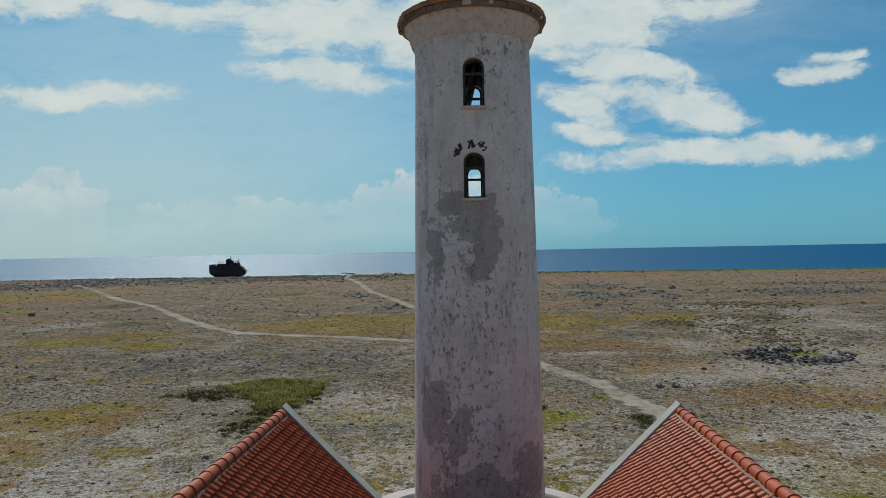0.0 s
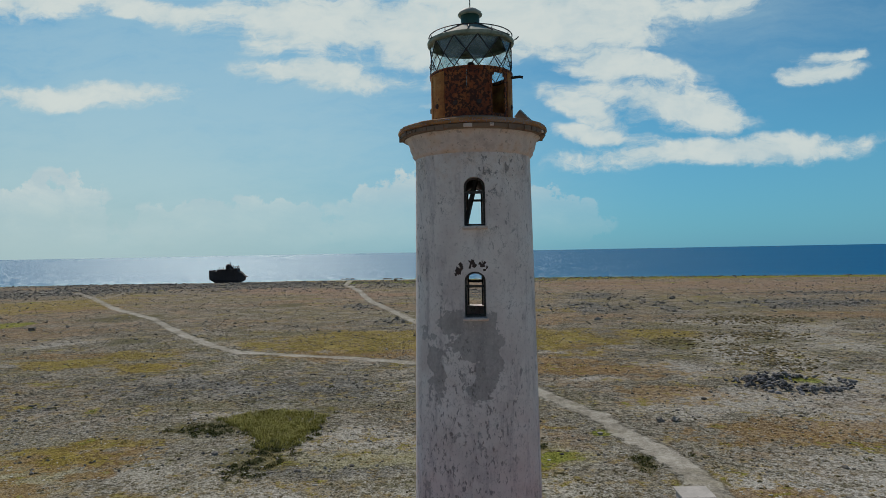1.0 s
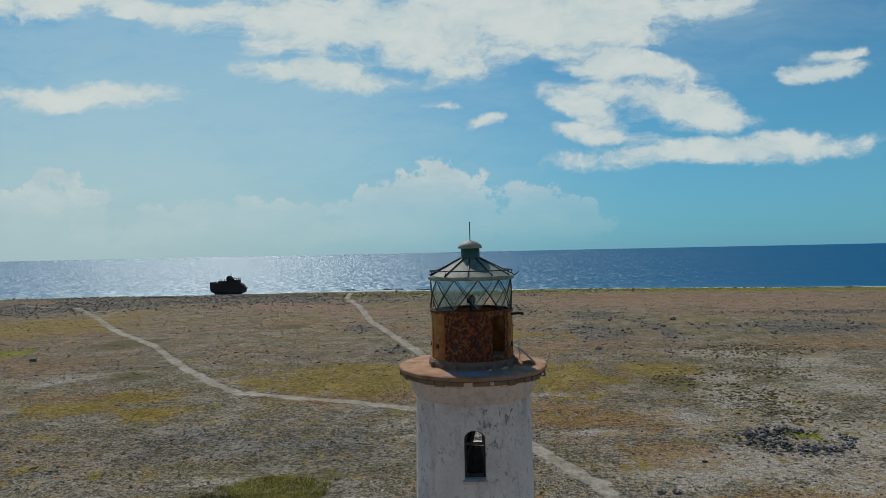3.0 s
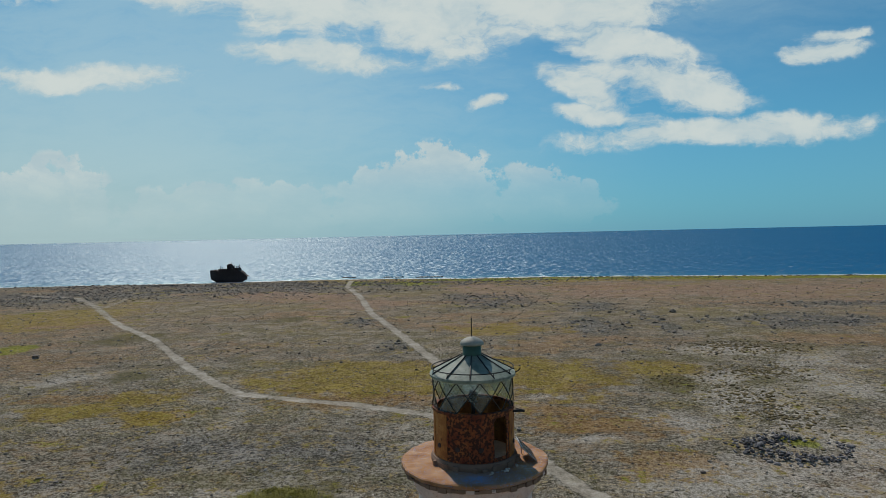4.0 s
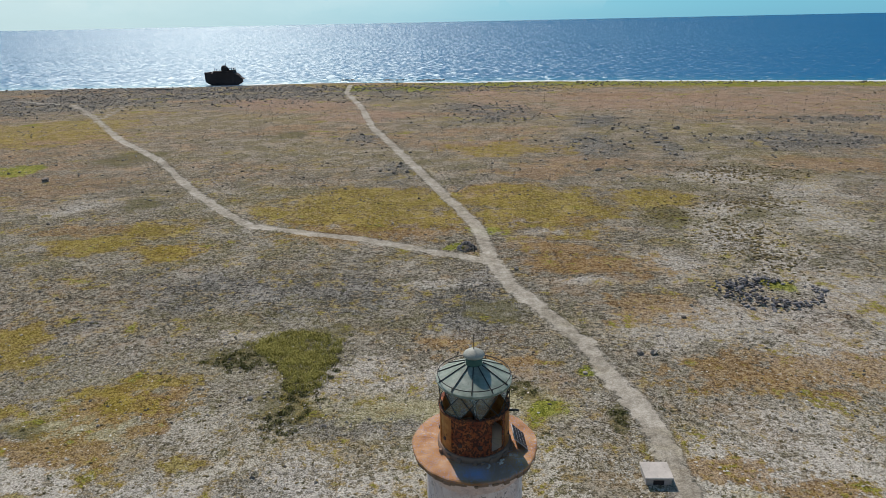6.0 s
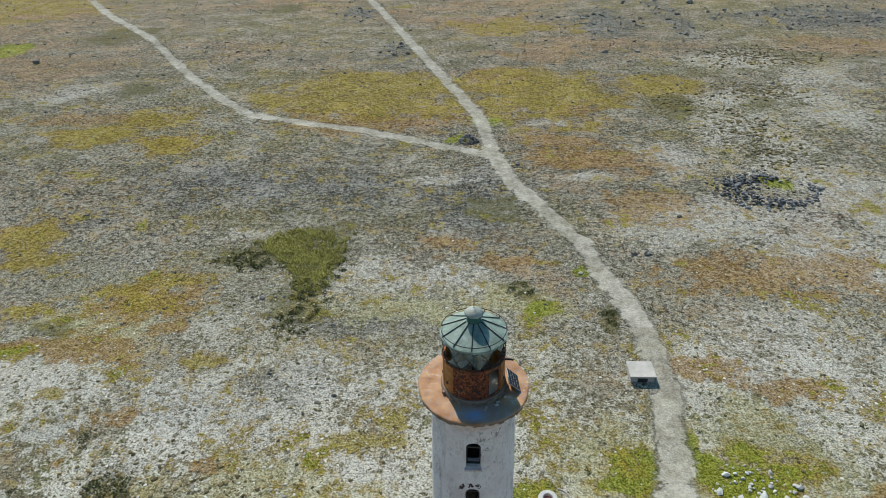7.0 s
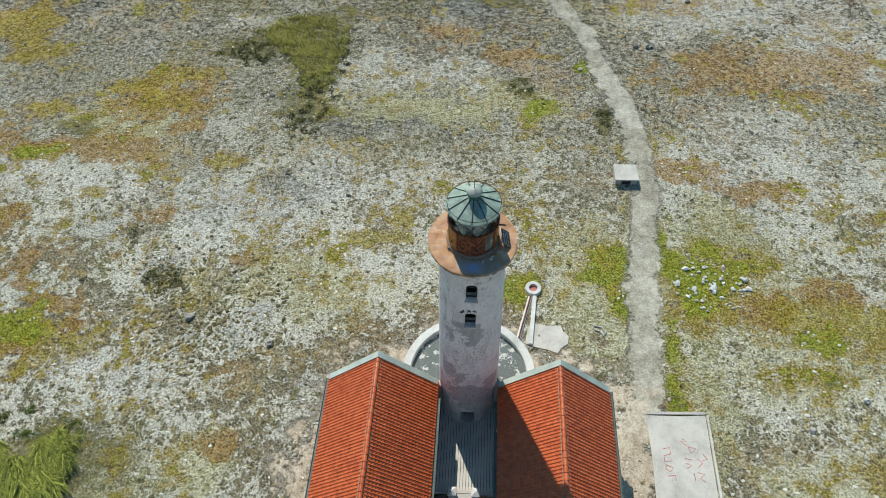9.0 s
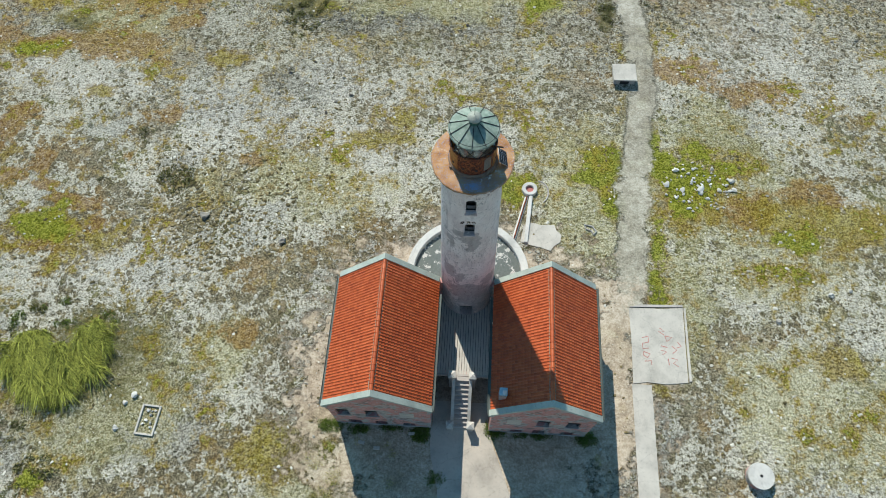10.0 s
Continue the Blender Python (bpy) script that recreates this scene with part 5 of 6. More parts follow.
    for s in (-1, 1):
        bed = tube(bmesh.new(), [(s * (0.135 + rnd.uniform(-0.012, 0.012)), Y0 + 0.25 + 0.2 * i, RIDGE_Z - 0.085 + rnd.uniform(-0.012, 0.012)) for i in range(39)], 0.038, 5)
        part("mortar_bed", bed, PLINTH, top, "grey mortar under the ridge tiles")
    # gable copings
    for yc in (Y0 + 0.08, Y1 - 0.08):
        for s in (-1, 1):
            over = 0.12 if yc < -4 else 0.02
            pts = [(0, RIDGE_Z + 0.17), (s * (HALF + over), EAVE_Z + 0.15 - over), (s * (HALF + over), EAVE_Z - 0.12 - over), (0, RIDGE_Z - 0.08)]
            part("coping", prism(pts, yc - 0.17, yc + 0.17), COPING, top, "weathered mint-white gable coping")
        for s in (-1, 1):
            part("kneeler", box((s * (HALF - 0.08) - 0.10, yc - 0.18, EAVE_Z - 0.30), (s * (HALF - 0.08) + 0.10, yc + 0.18, EAVE_Z + 0.04), 0.02), COPING, top)
    for s in (-1, 1):
        x = s * (HALF + 0.10)
        prof = [(x - 0.12, EAVE_Z + 0.00), (x - 0.11, EAVE_Z - 0.14), (x + 0.11, EAVE_Z - 0.14), (x + 0.12, EAVE_Z + 0.00), (x + 0.095, EAVE_Z + 0.00), (x + 0.09, EAVE_Z - 0.06), (x - 0.09, EAVE_Z - 0.06), (x - 0.095, EAVE_Z + 0.00)]
        part("gutter", prism(prof, Y0 + 0.02, Y1 - (1.0 if s == -side else 0.10)), GUTTER, top, "dark green-grey eaves gutter")
    return top


house(-1, "faded pink gabled house with a bright red tiled roof")
right_house = house(1, "pink gabled house with red tiled roof and small chimney")
chim = part("chimney", box((2.28 - RIDGE_X - 0.20, -8.00, 4.9), (2.28 - RIDGE_X + 0.20, -7.60, 6.05), 0.02), PINK, right_house, "squat faded pink chimney")
part("chimney_cap", box((2.28 - RIDGE_X - 0.22, -8.02, 6.053), (2.28 - RIDGE_X + 0.22, -7.58, 6.13), 0.03), BLUE, chim, "bleached blue cap")
part("cap_patch", box((2.28 - RIDGE_X - 0.04, -7.98, 6.133), (2.28 - RIDGE_X + 0.18, -7.74, 6.145), 0.004), CORNICE, chim, "pinkish mortar patch")
tears = random.Random(3)
for sx, sy in ((-1.73, -5.75), (-1.77, -6.3), (-1.78, -4.9), (1.72, -2.2), (1.70, -3.3), (1.70, -4.1), (-8.1, -4.5)):
    bm = bmesh.new()
    bmesh.ops.create_icosphere(bm, subdivisions=1, radius=tears.uniform(0.06, 0.12))
    for v in bm.verts:
        v.co.z *= 0.4
    solid("mortar_lump", bm, PALE_ROCK, "pale mortar lump lying in the gutter", "stone", (sx, sy, EAVE_Z - 0.03), "mortar lumps in the gutters")


# ---- terrace, stairs ----
terrace = thing("terrace", "raised terrace with grey boarding between the two houses", "terrace", (0, 0, 0))
n_boards = 21
bw = 3.46 / n_boards
jit = random.Random(12)
for i in range(n_boards):
    x = -1.73 + i * bw
    z = DECK_Z + jit.uniform(-0.006, 0.006)
    part("board", box((x + 0.010, -5.72, z - 0.05), (x + bw - 0.010, -0.3, z), 0.008), DECK, terrace)
# near-black box under the boards, painting the shade seen in their gaps
part("underdeck", box((-1.75, -5.70, DECK_Z - 0.16), (1.75, -0.3, DECK_Z - 0.06)), DARK, terrace)
part("edge_beam", box((-1.76, -5.86, DECK_Z - 0.02), (1.76, -5.725, DECK_Z + 0.015), 0.01), STEP, terrace, "pale stone edge of the terrace")
front = prism([(-1.76, -0.9), (1.76, -0.9), (1.76, DECK_Z - 0.025), (-1.76, DECK_Z - 0.025)], -5.84, -5.50)
front = carve(front, [prism(arch(s * 1.16, 0.50, -1.2, 1.22, 0.3), -6.2, -5.2) for s in (-1, 1)])
part("front_wall", front, PINK, terrace, "pink-grey terrace wall with two low arches")
# near-black sheet behind the arches, painting the shade under the terrace
part("back_void", box((-1.75, -3.2, -0.9), (1.75, -3.1, DECK_Z - 0.17)), DARK, terrace)

stairs = thing("outside_stairs", "worn stone steps with low side walls up to the terrace", "stairs", (0, 0, 0))
RISERS, STAIR_TOP, STAIR_FOOT = 11, -5.87, -8.66
run, rise = (STAIR_TOP - STAIR_FOOT) / RISERS, (DECK_Z + 0.42) / RISERS
for i in range(RISERS):
    z = -0.42 + rise * (i + 1)
    y = STAIR_FOOT + run * i
    part("step", box((-0.44, y - 0.03, z - rise - 0.12), (0.44, y + run - 0.004, z - 0.004), 0.012), STEP, stairs)
slope_pts = [(STAIR_FOOT + 0.1, -0.5), (STAIR_TOP, -0.5), (STAIR_TOP, DECK_Z + 0.22), (STAIR_FOOT + 0.1, -0.05)]
for s in (-1, 1):
    part("side_wall", prism(slope_pts, s * 0.52 - 0.075, s * 0.52 + 0.075, "x"), STEP, stairs, "low sloping masonry side wall")
    part("handrail_cap", prism([(STAIR_FOOT + 0.1, -0.046), (STAIR_TOP, DECK_Z + 0.224), (STAIR_TOP, DECK_Z + 0.28), (STAIR_FOOT + 0.1, 0.01)], s * 0.52 - 0.10, s * 0.52 + 0.10, "x"), WHITE, stairs)
    for y, z0, z1, w in ((-5.93, -0.5, DECK_Z + 0.50, 0.235), (-8.66, -0.6, 0.48, 0.235)):
        x = s * 0.64
        pillar = part("pillar", box((x - w + 0.04, y - w + 0.04, z0), (x + w - 0.04, y + w - 0.04, z1), 0.015), STEP, stairs, "square masonry pier")
        cap = bmesh.new()
        base = [cap.verts.new((x + a * w, y + b * w, z1 + 0.003)) for a, b in ((-1, -1), (1, -1), (1, 1), (-1, 1))]
        mid = [cap.verts.new((v.co.x, v.co.y, z1 + 0.09)) for v in base]
        tip = cap.verts.new((x, y, z1 + 0.24))
        cap.faces.new(list(reversed(base)))
        for i in range(4):
            cap.faces.new((base[i], base[(i + 1) % 4], mid[(i + 1) % 4], mid[i]))
            cap.faces.new((mid[i], mid[(i + 1) % 4], tip))
        part("pyramid_cap", cap, WHITE, pillar, "white pyramid cap")


# ---- yard: paving, slabs, wells ----
def gz(x, y):
    return float(land_z(np.array([float(x)]), np.array([float(y)]))[0])


def slab(name, outline, z, thick, mat, label, category, kind=""):
    return solid(name, prism(outline, z - thick, z, "z"), mat, label, category, kind=kind)


slab("patio", [(-1.85, -9.1), (-1.75, -10.4), (-1.25, -12.2), (-0.9, -14.5), (0.2, -19.0), (5.6, -19.0), (4.3, -15.0), (3.1, -12.2), (2.2, -9.9), (1.75, -8.6), (1.7, -5.9), (-1.7, -5.9), (-1.75, -8.4)], -0.39, 0.3, PATIO, "stained sandy concrete yard in front of the houses", "patio", "structure")
slab("path_slab", [(10.75, -24.0), (12.0, -24.0), (12.1, -5.35), (10.85, -5.35)], 0.02, 0.75, SLAB, "narrow cracked concrete path", "path", "structure")
mark_slab = thing("concrete_slab", "pale concrete slab scrawled with faded red paint", "slab", (12.7, -2.6, 0))
part("slab_body", prism([(-1.78, -2.72), (-0.9, -2.58), (0.3, -2.66), (1.72, -2.48), (1.80, 0.4), (1.86, 2.62), (0.4, 2.50), (-1.74, 2.45), (-1.70, 0.2)], -0.5, 0.045, "z"), SLAB, mark_slab)
part("slab_kerb", prism([(-1.7, 2.50), (1.86, 2.66), (1.86, 2.82), (-1.1, 2.70)], -0.3, 0.10, "z"), STEP, mark_slab)
part("slab_edge", prism([(1.80, -2.4), (1.95, -2.4), (2.03, 2.6), (1.90, 2.6)], -0.3, 0.095, "z"), SLAB, mark_slab)


def stroke(points):
    bm = bmesh.new()
    tube(bm, [(x, y, 0.080) for x, y in points], 0.028, 5)
    for v in bm.verts:
        v.co.z = 0.048 + (v.co.z - 0.080) * 0.2
    part("paint_mark", bm, RED_MARK, mark_slab)


for pts in ([(-1.0, 0.4), (-0.6, 0.5), (-0.6, 0.1), (-1.0, 0.0), (-1.0, -0.35), (-0.6, -0.3)], [(-0.95, -0.55), (-0.55, -0.7), (-0.75, -0.95), (-1.0, -0.8), (-0.95, -0.55)], [(-0.95, -1.2), (-0.5, -1.15), (-0.5, -1.45)],
            [(0.2, 1.1), (0.5, 0.9), (0.1, 0.9), (0.45, 0.65)], [(0.5, 0.6), (0.95, 0.5), (0.6, 0.2), (0.5, 0.6)], [(0.2, -0.1), (0.6, -0.2)], [(0.2, -0.4), (0.55, -0.5), (0.25, -0.7)], [(0.9, -0.1), (1.2, -0.35), (0.9, -0.6)],
            [(1.3, 0.2), (1.5, -0.1), (1.2, -0.2)], [(0.8, -0.9), (1.2, -1.0), (0.9, -1.25), (1.2, -1.45)], [(0.6, -0.95), (0.62, -1.4)]):
    stroke(pts)

well = thing("well", "round whitewashed well ring with rusty water pipes beside it", "well", (4.27, 8.75, 0.0))
part("ring", lathe([(0.28, -0.2), (0.28, 0.22), (0.31, 0.26), (0.52, 0.26), (0.56, 0.22), (0.60, -0.2)], 28, closed=True), WHITE, well, "pale masonry ring")
part("cover", lathe([(0.0, 0.02), (0.30, 0.02), (0.30, 0.07), (0.0, 0.07)], 20), RED_MARK, well, "rust-red sunken cover")
for k, (x0, y0, x1, y1, w, mat, lab) in enumerate(((3.15, 4.6, 4.05, 8.1, 0.13, PALE_ROCK, "narrow pale channel wall"), (4.0, 4.35, 4.36, 8.15, 0.14, WHITE, "white concrete channel wall"))):
    d = Vector((x1 - x0, y1 - y0, 0))
    ang = math.atan2(d.y, d.x)
    bm = box((0, -w, -0.1), (d.length, w, 0.2 if k else 0.12), 0.03)
    solid("channel_wall", bm, mat, lab + " from the annex to the well", "kerb", (x0, y0, 0), "channel walls", turn=math.degrees(ang))
    if k == 0:
        solid("water_pipe", tube(bmesh.new(), [(0, 0, 0), (d.length, 0, 0)], 0.05, 8), RUST, "rusty pipe lying along the channel", "pipe", (x0 + 0.02, y0, 0.165), turn=math.degrees(ang))
slab("loose_slab", [(3.65, 4.45), (4.3, 4.2), (5.1, 4.05), (5.75, 3.82), (6.0, 4.2), (6.45, 4.55), (6.55, 5.1), (6.2, 5.45), (6.05, 5.9), (5.0, 5.85), (4.2, 6.05), (3.85, 5.7)], 0.06, 0.2, SLAB, "broken pale concrete slab in the ground", "slab")
hoop = bmesh.new()
tube(hoop, [(0.75 * math.cos(radians(a)), 0.95 * math.sin(radians(a)), 0) for a in range(-60, 95, 15)], 0.055, 6)
solid("kerb_arc", hoop, STEP, "broken curved concrete kerb half sunk in the grass", "kerb", (4.9, 8.6, 0.03))
tri = bmesh.new()
tube(tri, [(-0.45, 0.35, 0), (0.15, 0.25, 0), (0.4, -0.15, 0), (0.2, -0.4, 0), (0.05, -0.1, 0), (-0.3, 0.0, 0)], 0.07, 6, True)
solid("broken_kerb", tri, PALE_ROCK, "small crooked ring of broken kerb stones", "kerb", (8.62, 5.68, 0.05))

cistern = thing("cistern_cover", "round pale concrete cistern lid with a dark hole", "cistern", (17.95, -10.6, gz(17.95, -10.6) - 0.05))
part("drum", lathe([(0.0, -0.2), (0.72, -0.2), (0.72, 0.55), (0.0, 0.55)], 36), PINK, cistern, "faded pink side")
part("lid", lathe([(0.0, 0.552), (0.74, 0.552), (0.78, 0.60), (0.76, 0.68), (0.0, 0.70)], 36), WHITE, cistern)
# the lid is uncut: a near-black disc paints the hole's shade
part("hole", lathe([(0.0, 0.690), (0.09, 0.692), (0.09, 0.708), (0.0, 0.708)], 16), DARK, cistern, "small dark disc painted as a shaded hole")

hut = thing("pump_house", "low pale concrete block house beside the footpath", "shed", (11.75, 19.75, 0), turn=1)
part("wall", box((-0.82, -0.72, -0.2), (0.82, 0.72, 0.50), 0.02), STEP, hut, "grey block wall")
part("roof", box((-0.92, -0.85, 0.503), (0.92, 0.85, 0.62), 0.02), SLAB, hut, "flat concrete roof")
# the wall is solid: a near-black plate paints the opening's shade
part("opening", box((-0.35, -0.735, 0.02), (0.35, -0.722, 0.36)), DARK, hut, "dark plate painted as a low shaded opening")

plot = thing("plot_border", "rectangular concrete border round a stony bed", "border", (-19.65, -9.4, gz(-19.65, -9.4)), turn=-4)
for lo, hi in (((-0.62, -0.95, -0.15), (-0.50, 0.95, 0.12)), ((0.50, -0.95, -0.15), (0.62, 0.95, 0.12)), ((-0.50, 0.83, -0.15), (0.50, 0.95, 0.12)), ((-0.50, -0.95, -0.15), (0.50, -0.83, 0.12))):
    part("border_bar", box(lo, hi, 0.015), SLAB, plot)


# ---- stones ----
def stone_mesh(seed, subdiv=1, flat=0.7):
    r = random.Random(seed)
    bm = bmesh.new()
    bmesh.ops.create_icosphere(bm, subdivisions=subdiv, radius=1)
    ph = Vector((r.uniform(0, 50), r.uniform(0, 50), r.uniform(0, 50)))
    for v in bm.verts:
        v.co *= 0.78 + 0.55 * noise.noise(v.co * 1.3 + ph) + r.uniform(-0.10, 0.10)
        v.co.z *= flat
    return bm


STONES = [mesh_of(stone_mesh(i, 1), "stone", PALE_ROCK) for i in range(8)]
DARK_STONES = [mesh_of(stone_mesh(30 + i, 1), "stone", DARK_ROCK) for i in range(8)]


def piece(name, me, parent, at, size, rnd):
    ob = new(name, me)
    ob.parent = parent
    ob.matrix_basis = Matrix.LocRotScale(at, Euler((rnd.uniform(-0.5, 0.5), rnd.uniform(-0.5, 0.5), rnd.uniform(0, 6.3))), Vector((size * rnd.uniform(0.75, 1.3), size * rnd.uniform(0.75, 1.2), size * rnd.uniform(0.7, 1.0))))
    return ob


rnd = random.Random(5)
for i in range(9):
    piece("stone", STONES[i % 8], plot, (rnd.uniform(-0.35, 0.35), rnd.uniform(-0.7, 0.7), 0.05), rnd.uniform(0.09, 0.17), rnd)
rocks = thing("rock_scatter", "loose heap of white coral stones on green moss", "stones", (16.6, 9.6, 0))
for i in range(84):
    a, r = rnd.uniform(0, 6.3), rnd.random() ** 0.7
    x, y = 2.7 * r * math.cos(a), 2.2 * r * math.sin(a)
    s = rnd.uniform(0.08, 0.2) if i > 8 else rnd.uniform(0.22, 0.34)
    piece("stone", STONES[i % 8], rocks, (x, y, gz(16.6 + x, 9.6 + y) + s * 0.25), s, rnd)
for x, y, s in ((14.59, 36.68, 0.42), (15.77, 36.7, 0.40), (-19.3, 5.3, 0.40), (-13.3, 3.6, 0.33), (24.6, 1.5, 0.25), (26.0, 1.9, 0.16), (20.8, -0.6, 0.22), (-20.9, -7.9, 0.25), (-21.4, -8.4, 0.18), (-21.6, -10.0, 0.22), (-86, 105, 0.9), (52, 160, 1.0), (4.5, 57.6, 0.4)):
    bm = stone_mesh(int(x * 7 + y), 2, 0.75)
    for v in bm.verts:
        v.co *= s
    solid("boulder", bm, ROCK if s > 0.3 else PALE_ROCK, "weathered coral boulder lying on the open ground", "boulder", (x, y, gz(x, y) + s * 0.3), "boulders on the plain")
cairn = thing("cairn", "heap of dark stones with a wooden post beside the footpath fork", "cairn", (-1.7, 65.2, 0))
for i in range(190):
    a, r = rnd.uniform(0, 6.3), math.sqrt(rnd.random())
    h = 1.15 * (1 - r) ** 0.9
    piece("stone", DARK_STONES[i % 8], cairn, (1.35 * r * math.cos(a), 1.2 * r * math.sin(a), gz(-1.7, 65.2) + h * rnd.uniform(0.75, 1.0) + 0.05), rnd.uniform(0.10, 0.2), rnd)
part("post", box((1.00, -1.42, -0.3), (1.08, -1.34, 0.95), 0.01), FRAME, cairn, "short wooden post")
ring = thing("stone_ring", "broad ring of piled grey stones round a mossy hollow", "stone ring", (31.5, 50.6, 0))
for i in range(300):
    a = rnd.uniform(1.3, 5.0) if i % 5 < 3 else rnd.uniform(0, 6.3)
    left = 1.5 if math.cos(a) < 0.1 else 0.62
    r = rnd.gauss(1.0, 0.17 * left)
    x, y = 4.6 * r * math.cos(a) + 0.8, 3.3 * r * math.sin(a)
    h = max(0.0, 1 - abs(r - 1) / 0.4) * 0.45 * left
    piece("stone", DARK_STONES[i % 8], ring, (x, y, gz(31.5 + x, 50.6 + y) + h * rnd.random() + 0.05), rnd.uniform(0.16, 0.34), rnd)


def scatter(name, mat, places, lab, category, kind="stuff", seed=1, flat=0.6):
    """Many small stones in one mesh: places are x, y, size."""
    r = np.random.RandomState(seed)
    bm = bmesh.new()
    bmesh.ops.create_icosphere(bm, subdivisions=1, radius=1)
    base = np.array([v.co[:] for v in bm.verts])
    faces = np.array([[v.index for v in f.verts] for f in bm.faces])
    bm.free()
    x, y, s = places.T
    z = land_z(x, y)
    n = len(x)
    v = base[None] * (1 + r.uniform(-0.32, 0.32, (n, len(base), 1)))
    a = r.uniform(0, 6.3, n)
    c, sn = np.cos(a)[:, None], np.sin(a)[:, None]
    st = r.uniform(0.7, 1.4, (n, 1))
    vx, vy, vz = v[:, :, 0] * st, v[:, :, 1] / st, v[:, :, 2] * flat
    out = np.stack([(vx * c - vy * sn) * s[:, None] + x[:, None], (vx * sn + vy * c) * s[:, None] + y[:, None], vz * s[:, None] + (z + 0.12 * s)[:, None]], 2)
    f = faces[None] + (np.arange(n) * len(base))[:, None, None]
    me = bpy.data.meshes.new(name)
    me.from_pydata(out.reshape(-1, 3), [], f.reshape(-1, 3))
    me.materials.append(mat)
    return tagged(new(name, me), lab, category, kind=kind)


rs = np.random.RandomState(77)


def free(x, y):
    """Places that no building, slab or track covers."""
    ok = ~((np.abs(x) < 8.6) & (y > -19.5) & (y < 0.2)) & (np.hypot(x, y) > 4.2) & ~((x > 10.5) & (x < 14.9) & (y < 0.5))
    return ok & (ground_masks(x, y)["track"] < 0.25)


def sprinkle(n, x0, x1, y0, y1, s0, s1, need=None, power=2.0):
    x, y = rs.uniform(x0, x1, n), rs.uniform(y0, y1, n)
    k = free(x, y)
    if need:
        m = ground_masks(x, y)
        k &= rs.rand(n) < sum(m[q] for q in need)
    x, y = x[k], y[k]
    return np.column_stack([x, y, s0 + (s1 - s0) * rs.rand(len(x)) ** power])


scatter("rubble", GRAVEL, np.concatenate([sprinkle(8000, -42, 42, -18, 40, 0.03, 0.13, None, 5.0), sprinkle(12000, -42, 42, -18, 34, 0.03, 0.14, ["pale"], 3.0)]), "small pale limestone rubble strewn over the ground", "rubble", seed=2, flat=0.4)
scatter("dark_rubble", ROCK, np.concatenate([sprinkle(12000, -60, 60, 10, 100, 0.04, 0.22, ["dark"], 4.0), sprinkle(28000, -200, 170, 100, 300, 0.10, 0.55, ["dark"], 3.0), sprinkle(900, -90, 90, 20, 160, 0.06, 0.30, None, 6.0), sprinkle(1600, -230, 240, 272, 296, 0.15, 0.6, None, 3.0), sprinkle(22000, -75, 75, 24, 115, 0.03, 0.16, None, 5.0), sprinkle(16000, -200, 210, 90, 285, 0.06, 0.32, None, 4.0)]), "dark coral rubble lying in bands", "rubble", seed=3, flat=0.8)


# ---- plants ----
def drifts(n, ells, s0, s1):
    """Places crowded toward the middles of ellipses."""
    w = np.array([e[2] * e[3] for e in ells])
    e = np.array(ells)[rs.choice(len(ells), n, p=w / w.sum())]
    x, y = e[:, 0] + e[:, 2] * rs.normal(0, 0.55, n), e[:, 1] + e[:, 3] * rs.normal(0, 0.55, n)
    k = free(x, y)
    return np.column_stack([x[k], y[k], s0 + (s1 - s0) * rs.rand(k.sum()) ** 2])


scatter("cushion_plants", CUSHION, np.concatenate([drifts(900, [(-20.5, 6.0, 4.5, 3.5), (-18.0, 3.5, 4.0, 3.0), (-22.0, 9.5, 2.5, 2.0), (-15.0, 8.0, 3.0, 2.5)], 0.05, 0.17),
                                                   drifts(1300, [(36.0, 68.0, 6.0, 12.0), (43.0, 87.0, 9.0, 5.0), (49.0, 108.0, 11.0, 8.0), (29.0, 81.0, 4.0, 5.0)], 0.12, 0.34),
                                                   sprinkle(5200, -42, 42, -16, 40, 0.04, 0.14, None, 2.0)]), "small brown cushion plants dotted over the limestone", "plants", seed=12, flat=0.55)


def blades(name, mat, tufts, lab, category, seed=1, wind=(0, 0), slim=1.0):
    """Grass in one mesh. tufts: x, y, height, blades, spread, droop."""
    r = random.Random(seed)
    v, f = [], []
    for x, y, h, n, sp, droop in tufts:
        turn = r.uniform(0, 6.283)
        z = gz(x, y) - 0.02
        for _ in range(int(n)):
            a = turn + r.gauss(0, 0.9)
            bx, by = x + r.gauss(0, sp), y + r.gauss(0, sp)
            hh, w = h * r.uniform(0.6, 1.15), slim * h * r.uniform(0.018, 0.036)
            out = hh * r.uniform(0.15, 0.6) * droop
            c, s = math.cos(a) + wind[0], math.sin(a) + wind[1]
            k = len(v)
            v += [(bx - s * w, by + c * w, z), (bx + s * w, by - c * w, z), (bx + c * out * 0.4 - s * w * 0.7, by + s * out * 0.4 + c * w * 0.7, z + hh * 0.65), (bx + c * out * 0.4 + s * w * 0.7, by + s * out * 0.4 - c * w * 0.7, z + hh * 0.65), (bx + c * out, by + s * out, z + hh * (1 - 0.25 * droop))]
            f += [(k, k + 1, k + 3, k + 2), (k + 2, k + 3, k + 4)]
    me = bpy.data.meshes.new(name)
    me.from_pydata(v, [], f)
    me.materials.append(mat)
    return tagged(new(name, me), lab, category, kind="stuff")


